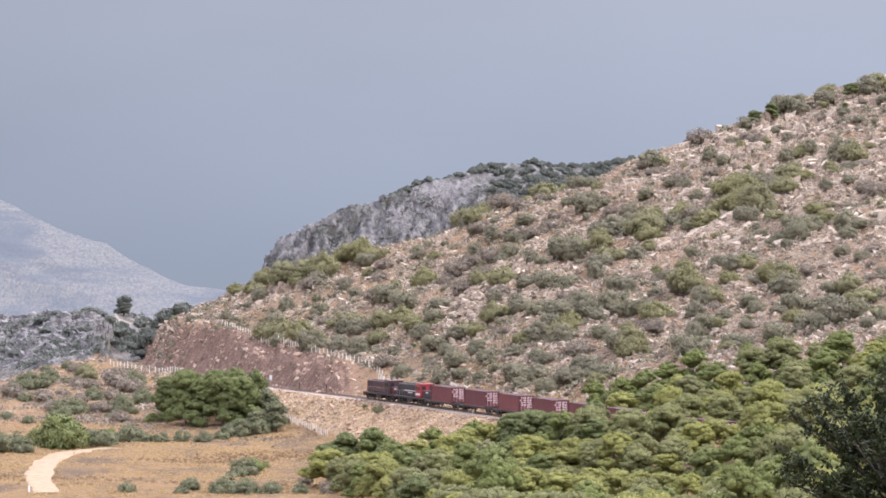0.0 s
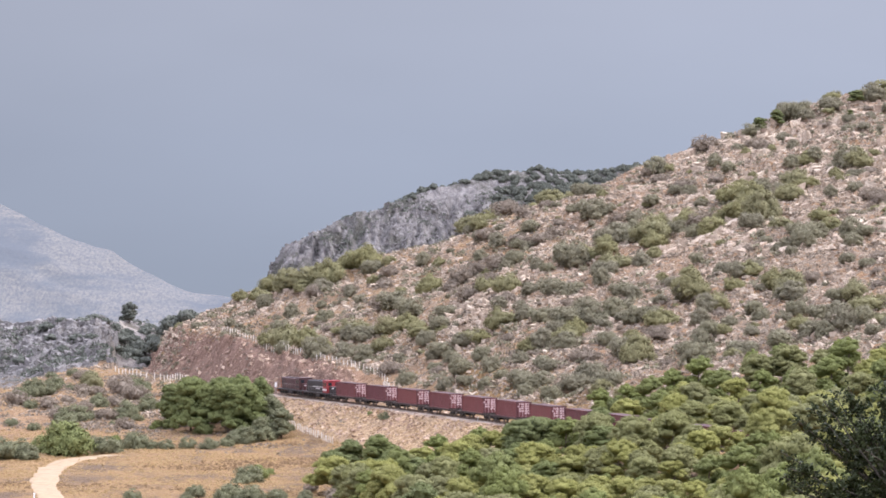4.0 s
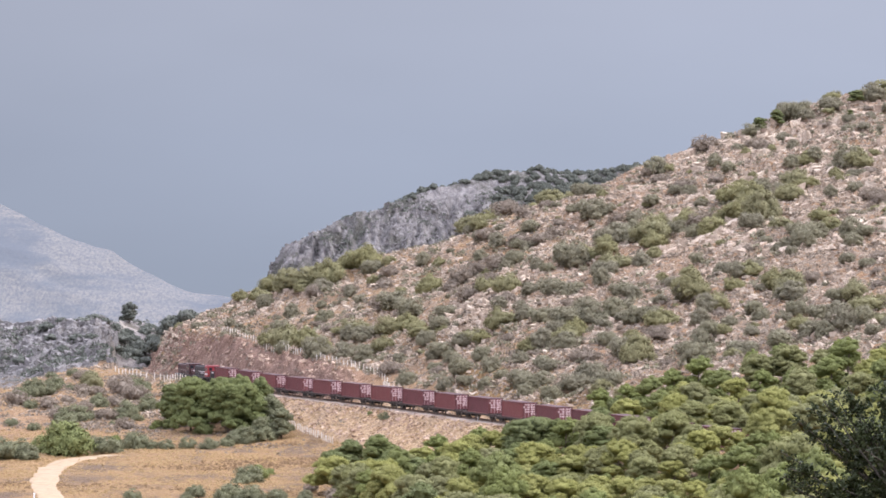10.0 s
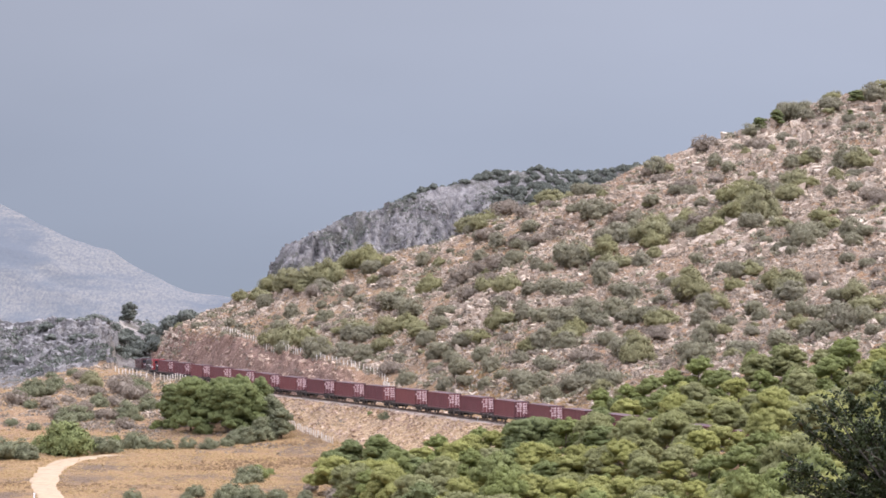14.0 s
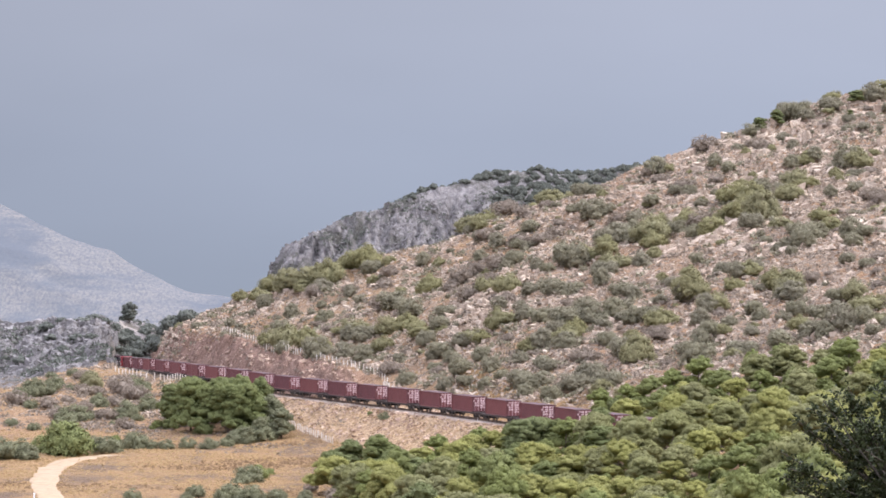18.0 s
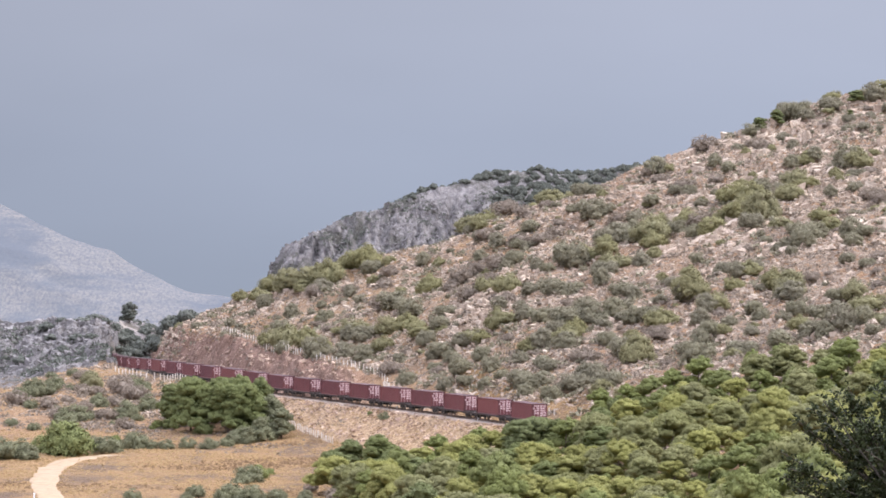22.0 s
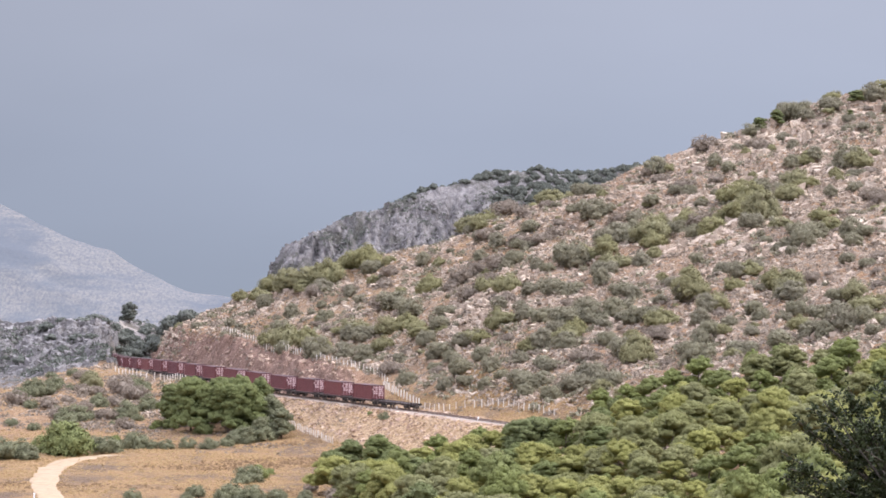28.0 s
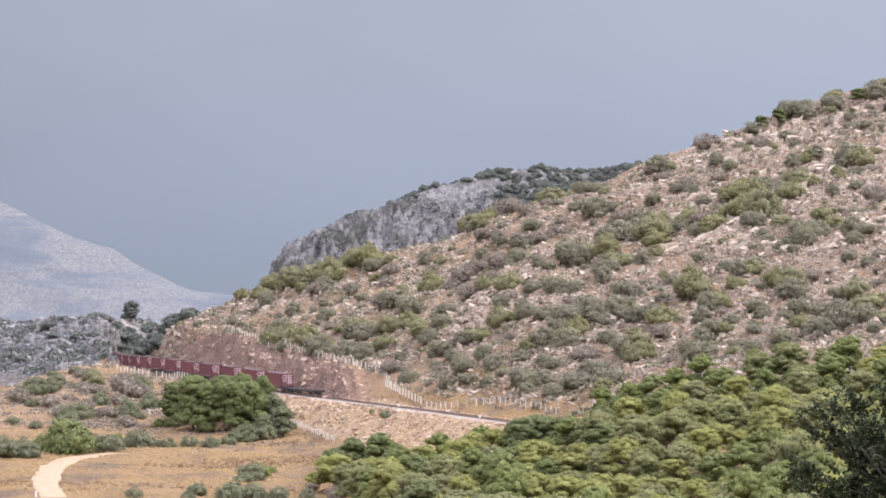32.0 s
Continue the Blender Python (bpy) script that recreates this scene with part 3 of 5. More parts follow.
build_ground()
build_mountain()
build_track()
FIELD_ROAD = [(-57.6, 532.8), (-61.7, 559.3), (-64.1, 586.4), (-65.1, 616.3), (-62.0, 626.1), (-57.3, 633.0)]
ribbon("dirt_road", FIELD_ROAD, 2.6, 0.05, DIRT, "pale dusty dirt road winding through the straw field", "road", 0.06)
HILL_ROAD = [(-91.8, 1030.5), (-90.4, 1034.5), (-87.9, 1034.5), (-85.5, 1034.5), (-82.5, 1027.6), (-77.0, 993.6)]
ribbon("hill_road", HILL_ROAD, 0.95, 0.14, TRAIL, "pale dirt road climbing behind the crag", "road")


# ---- the train ----
def empty(name, label, category, group=""):
    return tagged(new(name), label, category, group)


def wheelset(parent, y, r=0.46):
    bm = rodded((-0.95, 0, 0), (0.95, 0, 0), 0.07)
    ob = part("wheelset", bm, BOGIE_K, parent)
    ob.location = (0, y, r)
    for sx in (-1, 1):
        bm = rodded((sx * 0.70, 0, 0), (sx * 0.83, 0, 0), r, sides=20)
        rod(bm, (sx * 0.68, 0, 0), (sx * 0.70, 0, 0), r + 0.03, sides=20)
        part("wheel", bm, WHEEL_K, ob, smooth=False)
    return ob


def bogie(parent, y, axles, r=0.46, gap=1.8):
    bm = bmesh.new()
    half = gap * (axles - 1) / 2
    for sx in (-1, 1):
        box(bm, sx * 1.0 - 0.06, sx * 1.0 + 0.06, y - half - 0.45, y + half + 0.45, 0.50, 0.74, 0.03)
        for a in range(axles):
            ya = y - half + a * gap
            box(bm, sx * 1.0 - 0.1, sx * 1.0 + 0.1, ya - 0.17, ya + 0.17, 0.32, 0.62, 0.03)
            for k in (-0.3, 0.3):
                rod(bm, (sx * 1.0, ya + k, 0.5), (sx * 1.0, ya + k, 0.85), 0.075, sides=6)
    box(bm, -1.0, 1.0, y - 0.2, y + 0.2, 0.52, 0.86)
    ob = part("bogie", bm, BOGIE_K, parent, "black cast steel bogie")
    for a in range(axles):
        wheelset(ob, y - half + a * gap, r)
    return ob


PITCH, LOCO_PITCH = 19.74, 19.4


def build_wagon():
    w = empty("flat_wagon", "dark container flat wagon on two bogies", "wagon", "wagons of the freight train")
    for sx in (-1, 1):
        bm = bmesh.new()
        box(bm, sx * 1.2 - 0.09, sx * 1.2 + 0.09, -9.1, 9.1, 0.86, 1.14, 0.02)
        part("side_sill", bm, WAGON_K, w)
        part("step", boxed(sx * 1.22 - 0.15, sx * 1.22 + 0.15, 8.2, 8.65, 0.45, 0.5), WAGON_K, w)
    bm = bmesh.new()
    box(bm, -0.22, 0.22, -9.0, 9.0, 0.82, 1.12)
    for y in np.linspace(-8.4, 8.4, 13):
        box(bm, -1.15, 1.15, y - 0.08, y + 0.08, 0.90, 1.13)
    part("underframe", bm, WAGON_K, w)
    for sy in (-1, 1):
        part("headstock", boxed(-1.3, 1.3, sy * 9.15 - 0.08, sy * 9.15 + 0.08, 0.82, 1.16, bevel=0.02), WAGON_K, w)
        for sx in (-1, 1):
            bm = rodded((sx * 0.87, sy * 9.2, 1.03), (sx * 0.87, sy * 9.8, 1.03), 0.09)
            rod(bm, (sx * 0.87, sy * 9.78, 1.03), (sx * 0.87, sy * 9.86, 1.03), 0.23, sides=14)
            part("buffer", bm, BOGIE_K, w)
        part("coupling", rodded((0, sy * 9.2, 0.98), (0, sy * 9.87, 0.95), 0.06), BOGIE_K, w)
        bogie(w, sy * 7.1, 2)
    part("brake_cylinder", rodded((0.5, -0.6, 0.72), (0.5, 0.4, 0.72), 0.17, sides=12), BOGIE_K, w)
    return w


def build_container():
    c = empty("shipping_container", "maroon corrugated forty-foot shipping container with white lettering on its doors", "container", "containers of the freight train")
    hw, hl, h = 1.219, 6.096, 2.591
    for sx in (-1, 1):
        n = 42
        v, f = [], []
        ys = np.linspace(-hl + 0.16, hl - 0.16, n * 4 + 1)
        for k, y in enumerate(ys):
            x = sx * (hw - 0.012 - (0.036 if k % 4 in (2, 3) else 0.0))
            v += [(x, y, 0.14), (x, y, h - 0.1)]
        for k in range(len(ys) - 1):
            a = 2 * k
            f.append((a, a + 2, a + 3, a + 1) if sx > 0 else (a, a + 1, a + 3, a + 2))
        sheet("side_wall", v, f, RED_BOX, c, smooth=False)
        part("bottom_rail", boxed(sx * hw - 0.05, sx * hw + 0.004, -hl, hl, 0, 0.16), RED_BOX, c)
        part("top_rail", boxed(sx * hw - 0.05, sx * hw + 0.004, -hl, hl, h - 0.12, h), RED_BOX, c)
        for sy in (-1, 1):
            part("corner_post", boxed(sx * hw - 0.14, sx * hw + 0.006, sy * hl - 0.09, sy * hl + 0.006, 0.0, h, bevel=0.01), RED_BOX, c)
            for z in (0.0, h - 0.118):
                part("corner_casting", boxed(sx * hw - 0.165, sx * hw + 0.012, sy * hl - 0.175, sy * hl + 0.012, z - 0.004, z + 0.122, bevel=0.01), WAGON_K, c)
    part("roof", boxed(-hw + 0.052, hw - 0.052, -hl + 0.02, hl - 0.02, h - 0.06, h + 0.004), DARK_ROOF, c)
    part("floor_deck", boxed(-hw + 0.03, hw - 0.03, -hl + 0.03, hl - 0.03, 0.03, 0.13), WAGON_K, c)
    part("front_wall", boxed(-hw + 0.1, hw - 0.1, hl - 0.05, hl - 0.01, 0.1, h - 0.05), RED_BOX, c)
    for sx in (-1, 1):
        door = part("door", boxed(min(sx * 0.02, sx * 1.1), max(sx * 0.02, sx * 1.1), -hl + 0.005, -hl + 0.05, 0.1, h - 0.1), RED_BOX, c)
        for x in (0.28, 0.86):
            part("lock_bar", rodded((sx * x, -hl - 0.02, 0.12), (sx * x, -hl - 0.02, h - 0.12), 0.025, sides=6), LETTER, door)
        # rows of worn lettering, as plain bars
        bm = bmesh.new()
        rnd = random.Random(7 + sx)
        for row in range(5):
            z0, u = 2.36 - row * 0.37, 0.10
            while u < 0.98:
                w = rnd.choice((0.12, 0.16, 0.24))
                if rnd.random() < 0.85:
                    box(bm, min(sx * u, sx * (u + w)), max(sx * u, sx * (u + w)), -hl - 0.004, -hl + 0.01, z0 - 0.27 + rnd.choice((0, 0, 0.1)), z0)
                u += w + 0.08
        tagged(part("lettering", bm, LETTER, door, "faded white lettering"), kind="stuff")
    return c


def build_loco(name, hood, cab, nose, label, stripe):
    """A six-axle hood diesel, cab towards the rear of the hood end that faces -y."""
    e = empty(name, label, "locomotive", "locomotives of the freight train")
    part("underframe", boxed(-1.4, 1.4, -6.9, 6.9, 1.05, 1.34, bevel=0.03), LOCO_K, e)
    part("fuel_tank", boxed(-1.2, 1.2, -1.3, 1.3, 0.42, 1.06, bevel=0.15), LOCO_K, e)
    for sy in (-1, 1):
        bogie(e, sy * 6.0, 3, 0.5, 1.9)
        bm = boxed(-1.35, 1.35, sy * 6.95 - 0.06, sy * 6.95 + 0.06, 0.62, 1.34, bevel=0.02)
        part("headstock", bm, nose if sy > 0 else hood, e)
        for sx in (-1, 1):
            bm = rodded((sx * 0.87, sy * 6.98, 1.05), (sx * 0.87, sy * 7.2, 1.05), 0.1)
            rod(bm, (sx * 0.87, sy * 7.18, 1.05), (sx * 0.87, sy * 7.26, 1.05), 0.24, sides=14)
            part("buffer", bm, BOGIE_K, e)
    # long hood with doors, louvres, fans and exhaust
    part("hood", boxed(-0.88, 0.88, -3.2, 6.0, 1.34, 3.55, bevel=0.12), hood, e)
    part("nose", boxed(-0.86, 0.86, 6.0, 6.45, 1.34, 3.3, bevel=0.14), nose, e)
    for sx in (-1, 1):
        for y in np.arange(-2.9, 5.6, 0.72):
            door = part("hood_door", boxed(min(sx * 0.87, sx * 0.905), max(sx * 0.87, sx * 0.905), y, y + 0.64, 1.5, 3.1, bevel=0.01), hood, e)
        for y in (3.9, 4.9):
            bm = bmesh.new()
            for z in np.arange(2.3, 3.2, 0.1):
                box(bm, min(sx * 0.9, sx * 0.94), max(sx * 0.9, sx * 0.94), y, y + 0.8, z, z + 0.05)
            part("louvre", bm, LOCO_K, e)
        bm = bmesh.new()
        for y in np.arange(-3.0, 6.6, 1.2):
            rod(bm, (sx * 1.36, y, 1.34), (sx * 1.36, y, 2.35), 0.02, sides=5)
        rod(bm, (sx * 1.36, -3.1, 2.35), (sx * 1.36, 6.5, 2.35), 0.02, sides=5)
        part("handrail", bm, WIRE, e)
        if stripe:
            bm = boxed(min(sx * 0.905, sx * 0.92), max(sx * 0.905, sx * 0.92), -2.6, 3.2, 2.30, 2.44)
            part("stripe", bm, LOCO_W, e, "grubby white stripe")
            bm = boxed(min(sx * 0.905, sx * 0.92), max(sx * 0.905, sx * 0.92), -0.6, 1.4, 1.95, 2.15)
            part("lettering", bm, LOCO_W, e)
        part("step", boxed(sx * 1.25 - 0.12, sx * 1.25 + 0.12, 6.3, 6.7, 0.45, 0.5), LOCO_K, e)
    for y in (1.2, 2.6, 4.4):
        part("roof_fan", rodded((0, y, 3.5), (0, y, 3.66), 0.55, sides=16), LOCO_K, e)
    part("exhaust_stack", boxed(-0.25, 0.25, -1.1, -0.4, 3.5, 3.8, bevel=0.03), LOCO_K, e)
    # cab and short hood
    body = part("cab", boxed(-1.38, 1.38, -5.4, -3.2, 1.34, 3.72, bevel=0.1), cab, e)
    part("cab_roof", boxed(-1.42, 1.42, -5.5, -3.1, 3.68, 3.8, bevel=0.05), cab, e)
    part("short_hood", boxed(-0.9, 0.9, -6.6, -5.4, 1.34, 2.65, bevel=0.12), hood, e)
    for sx in (-1, 1):
        for y in (-5.1, -4.2):
            part("window", boxed(min(sx * 1.37, sx * 1.395), max(sx * 1.37, sx * 1.395), y, y + 0.7, 2.6, 3.3, bevel=0.008), GLASS, body)
        part("window", boxed(sx * 0.7 - 0.35, sx * 0.7 + 0.35, -5.42, -5.39, 2.75, 3.35, bevel=0.008), GLASS, body)
        part("number_board", boxed(sx * 0.62 - 0.22, sx * 0.62 + 0.22, -6.63, -6.59, 2.2, 2.4), LOCO_W, e)
        part("cab_band", boxed(min(sx * 1.38, sx * 1.398), max(sx * 1.38, sx * 1.398), -5.3, -3.3, 1.75, 2.15), LOCO_W if stripe else LOCO_K, body)
    part("headlight", rodded((0, 6.43, 3.05), (0, 6.5, 3.05), 0.14), SIGN_W, e)
    # the body drawn out to its full length
    for ob in e.children:
        if ob.name.split(".")[0] != "bogie":
            for v in ob.data.vertices:
                v.co.y *= 1.33
    for ob in e.children_recursive:
        if ob.name.split(".")[0] == "window" or ob.name.split(".")[0] == "cab_band":
            for v in ob.data.vertices:
                v.co.y *= 1.33
    part("horn", rodded((0.4, -3.6, 3.85), (0.4, -3.0, 3.85), 0.05, 0.1), LOCO_K, e)
    return e


N_WAGONS = 22
lead = build_loco("locomotive", LOCO_M, LOCO_M, LOCO_O, "sooty maroon diesel locomotive leading the train", False)
second = build_loco("locomotive", LOCO_K, LOCO_R, LOCO_K, "dark diesel locomotive with a red cab and white stripe", True)
wagon = build_wagon()
container = build_container()
TRAIN = [(lead, LOCO_PITCH, 12.0), (second, LOCO_PITCH, 12.0)]
for n in range(N_WAGONS):
    w = wagon if n == 0 else copy_thing(wagon, Matrix())
    TRAIN.append((w, PITCH, 14.2))
    if n < N_WAGONS - 1:
        TRAIN.append((container if n == 0 else copy_thing(container, Matrix()), 0.0, 14.2))
wagon_tail = TRAIN[-1][0]
tagged(wagon_tail, "empty dark flat wagon at the end of the train")
FRONT_S, SPEED, BUMP = 570.7, 15.97, -1.0


def ride(s, base, lift):
    """Pose of a vehicle whose middle is s metres along the line, its bogies base metres apart."""
    a, b = track_at(s + base / 2), track_at(s - base / 2)
    d = a - b
    return Matrix.Translation((a + b) / 2 + Vector((0, 0, lift))) @ Matrix.Rotation(math.atan2(-d.x, d.y), 4, "Z") @ Matrix.Rotation(math.atan2(d.z, d.length), 4, "X")


def motions():
    """The freight train runs steadily along the line from start to end."""
    back = 0.0
    for ob, length, base in TRAIN:
        if length:
            middle = back + length / 2
            back += length
        lift = 1.16 if not length else 0.0
        walk(ob, [(t, ride(FRONT_S + SPEED * t + BUMP * math.sin(math.pi * t / 28) - middle, base, lift)) for t in np.arange(0, 33.0, 1.0)])


# ---- plants ----
def ball_points(rnd, n):
    v = rnd.normal(size=(n, 3))
    return v / np.linalg.norm(v, axis=1, keepdims=True)


def ico_sphere(level):
    ico = bmesh.new()
    bmesh.ops.create_icosphere(ico, subdivisions=level, radius=1)
    points = np.array([v.co[:] for v in ico.verts])
    faces = np.array([[v.index for v in f.verts] for f in ico.faces])
    ico.free()
    return points, faces


BALL, BALL_F = ico_sphere(2)
PUFF, PUFF_F = ico_sphere(1)


def puff_mesh(rnd, domes, puff, tuft, thick, under=-0.3, core=0.84, loose=0.45, firm=0.72):
    """Domes of foliage: an uneven core, cushions of leaves over its upper side, and small tufts on each cushion.
    domes: centre, radii. thick: tufts a square metre of cushion. Returns points and triangles."""
    verts, faces, base = [], [], 0
    for c, rad in domes:
        c, rad = np.asarray(c, float), np.asarray(rad, float)
        g = 1 + 0.16 * rough(BALL[:, 0] * 2 + c[0] * 3, BALL[:, 1] * 2 + BALL[:, 2] * 1.7 + c[1] * 3, 1.0, 2, 7)
        verts.append(c + BALL * rad * core * g[:, None])
        faces.append(BALL_F + base)
        base += len(BALL)
        mean = float(np.mean(rad))
        n = max(6, int(2.6 * (mean / puff) ** 2 * (1 - under)))
        k = np.arange(n) + 0.5
        zz = 1 - (1 - under) * k / n + rnd.uniform(-0.2, 0.2, n)
        zz = np.clip(zz, -1, 1)
        a = k * 2.39996 + rnd.uniform(-1.2, 1.2, n)
        ring = np.sqrt(1 - zz ** 2)
        out = np.stack([ring * np.cos(a), ring * np.sin(a), zz], 1)
        for e in out:
            r = puff * (0.5 + 1.1 * rnd.uniform() ** 1.6)
            p = c + e * rad * rnd.uniform(0.82, 1.06)
            size = r * np.array([1.1, 1.1, 0.78])
            j = 1 + rnd.uniform(-0.22, 0.22, (len(PUFF), 1))
            if firm:
                verts.append(p + PUFF * size * firm * j)
                faces.append(PUFF_F + base)
                base += len(PUFF)
            m = int(thick * r * r * 6)
            d = ball_points(rnd, m) + 0.55 * e + np.array([0, 0, 0.25])
            d /= np.linalg.norm(d, axis=1, keepdims=True)
            q = p + d * size * rnd.uniform(0.6, 1.28, (m, 1))
            d = d + loose * ball_points(rnd, m)
            d /= np.linalg.norm(d, axis=1, keepdims=True)
            s = tuft * rnd.uniform(0.6, 1.3, (m, 1))
            u = np.cross(d, ball_points(rnd, m))
            u /= np.linalg.norm(u, axis=1, keepdims=True) + 1e-9
            w = np.cross(d, u)
            tri = np.stack([q - u * s * 0.6 - w * s * 0.35, q + u * s * 0.6 - w * s * 0.35, q + w * s * 0.75], 1)
            verts.append(tri.reshape(-1, 3))
            faces.append((np.arange(m)[:, None] * 3 + np.arange(3)) + base)
            base += 3 * m
    return np.vstack(verts), np.vstack(faces)


def trunk_mesh(rnd, height, radius, tips, lean=0.2):
    bm = bmesh.new()
    last, r = Vector((0, 0, -0.5)), radius
    top = Vector((rnd.uniform(-lean, lean) * height * 0.4, rnd.uniform(-lean, lean) * height * 0.4, height))
    bend = Vector((rnd.uniform(-1, 1), rnd.uniform(-1, 1), 0)) * height * 0.05
    stem = []
    for k in range(1, 6):
        u = k / 5
        p = top * u + bend * math.sin(u * 3.1)
        rr = radius * (1 - 0.75 * u)
        rod(bm, last, p, r, rr, 7)
        stem.append((p, rr))
        last, r = p, rr
    for tip in tips:
        tip = Vector(tip)
        p, rr = min(stem[1:], key=lambda s: (s[0] - tip).length + max(0, s[0].z - tip.z) * 3)
        rod(bm, p, tip, rr * 0.55, 0.03, 5)
    return bm


def keep_meshes(*obs):
    """The meshes of a kind, to be shared by its plants; the first objects go."""
    kept = [(o.name.split(".")[0], o.data) for o in obs]
    for o in obs:
        bpy.data.objects.remove(o)
    return kept


def pine_kind(seed, height, spread, n_domes, material, low=0.26, puff=0.40, thick=80, tuft=0.16):
    """Meshes of a Mediterranean pine: trunk with limbs, and a crown of rounded, layered needle cushions."""
    rnd = np.random.RandomState(seed)
    domes = [((rnd.uniform(-0.3, 0.3), rnd.uniform(-0.3, 0.3), height * 0.80), (spread * 0.55, spread * 0.55, height * 0.14))]
    for k in range(n_domes):
        u = (k + rnd.uniform(0.2, 0.8)) / n_domes
        zz = height * (low + (0.78 - low) * u)
        reach = spread * (0.74 - 0.34 * u) * rnd.uniform(0.8, 1.15)
        a = k * 2.4 + rnd.uniform(-0.5, 0.5)
        rr = spread * rnd.uniform(0.34, 0.52)
        domes.append(((reach * math.cos(a), reach * math.sin(a), zz), (rr * rnd.uniform(0.9, 1.15), rr * rnd.uniform(0.9, 1.15), rr * rnd.uniform(0.55, 0.8))))
    v, f = puff_mesh(rnd, domes, puff, tuft, thick)
    crown = sheet("crown", v, f, material, smooth=False)
    stem = part("trunk", trunk_mesh(rnd, height * 0.8, 0.025 * height, [d[0] for d in domes]), BARK)
    return keep_meshes(stem, crown)


def bush_kind(seed, n_domes, material, flat=0.8, puff=0.24, thick=210, tuft=0.078, loose=0.5):
    """Meshes of a shrub one metre in radius: short stems and a mound of leaf cushions."""
    rnd = np.random.RandomState(seed)
    domes = [((0, 0, 0.38 * flat), (0.66, 0.66, 0.60 * flat))]
    for k in range(n_domes):
        a, reach = k * 2.4 + rnd.uniform(-0.4, 0.4), rnd.uniform(0.35, 0.68)
        rr = rnd.uniform(0.26, 0.44)
        domes.append(((reach * math.cos(a), reach * math.sin(a), flat * rnd.uniform(0.15, 0.55)), (rr, rr, rr * rnd.uniform(0.75, 1.05) * flat)))
    v, f = puff_mesh(rnd, domes, puff, tuft, thick, -0.55, 0.72, loose, 0)
    crown = sheet("crown", v, f, material, smooth=False)
    bm = bmesh.new()
    for k in range(5):
        a = k * 1.3
        rod(bm, (0.05 * math.cos(a), 0.05 * math.sin(a), -0.25), (0.4 * math.cos(a), 0.4 * math.sin(a), 0.45), 0.04, 0.015, 5)
    return keep_meshes(part("stem", bm, BARK), crown)


def plant(name, kind, x, y, size, turn, label, category, group, tall=1.0, sink=0.0, wide=1.0):
    """A plant of its own, on the meshes of its kind."""
    e = empty(name, label, category, group)
    e.matrix_basis = (Matrix.Translation((x, y, ground_z(x, y) - sink)) @ Matrix.Rotation(turn, 4, "Z")
                      @ Matrix.Diagonal((size * wide, size, size * tall, 1)))
    for part_name, me in kind:
        new(part_name, me).parent = e
    return e


def scattered(rnd, n, b_range, d_range, keep, gap):
    """Random places on the land, no nearer to each other than gap, where keep() allows."""
    got = []
    tries = rnd.uniform(size=(n, 3))
    for u, v, w in tries:
        b = b_range[0] + (b_range[1] - b_range[0]) * u
        d = d_range[0] + (d_range[1] - d_range[0]) * v
        x, y = b / TICK * d * ROD, d * ROD
        g = gap(b, d)
        if w < keep(b, d) and all((x - p) ** 2 + (y - q) ** 2 > g * g for p, q in got):
            got.append((x, y))
    return got


PINES = [pine_kind(k, h, sp, n, m) for k, h, sp, n, m in ((1, 8.0, 2.9, 6, PINE_A), (2, 7.5, 3.1, 7, PINE_M), (3, 8.5, 2.8, 6, PINE_G), (4, 7.0, 3.2, 7, PINE_A), (5, 8.0, 3.0, 7, PINE_M))]
DEEP_PINES = [pine_kind(k, h, sp, n, PINE_D, low=0.14) for k, h, sp, n in ((11, 8.0, 2.8, 9), (12, 7.5, 3.0, 10), (13, 8.5, 2.7, 9))]
GREY_PINES = [pine_kind(16, 7.0, 2.6, 6, PINE_B, thick=30)]
OLIVES = [pine_kind(k, 7.0, 2.4, 10, OLIVE, low=0.12, puff=0.36, thick=60, tuft=0.16) for k in (17, 18)]
GREEN_BUSH = [bush_kind(k, n, SCRUB_G, 1.05, loose=0.4) for k, n in ((21, 4), (22, 6), (23, 5))]
GREY_BUSH = [bush_kind(k, n, SCRUB_D, 1.05) for k, n in ((31, 4), (32, 6), (33, 3))]
BROWN_BUSH = [bush_kind(k, n, SCRUB_B, 0.9, thick=150, loose=0.8) for k, n in ((41, 4), (42, 5))]
VALLEY_BUSH = [bush_kind(k, n, OLIVE, 1.0) for k, n in ((43, 5), (44, 6), (45, 4))]
DEEP_BUSH = [bush_kind(k, n, PINE_D, 1.0) for k, n in ((48, 6), (49, 5))]
FRESH_BUSH = [bush_kind(k, n, FRESH, 0.9) for k, n in ((46, 5), (47, 6))]
FAR_BUSH = [bush_kind(k, n, FAR_G, 0.85, puff=0.26, thick=90, tuft=0.15) for k, n in ((51, 4), (52, 5))]

RND = np.random.RandomState(5)


# Skyline of the wood as sighted from the eye: bearings and rises in ticks.
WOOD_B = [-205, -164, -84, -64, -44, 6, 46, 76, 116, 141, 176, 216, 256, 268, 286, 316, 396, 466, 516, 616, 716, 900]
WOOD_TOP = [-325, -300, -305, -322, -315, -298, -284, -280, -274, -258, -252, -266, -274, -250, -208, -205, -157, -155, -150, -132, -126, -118]


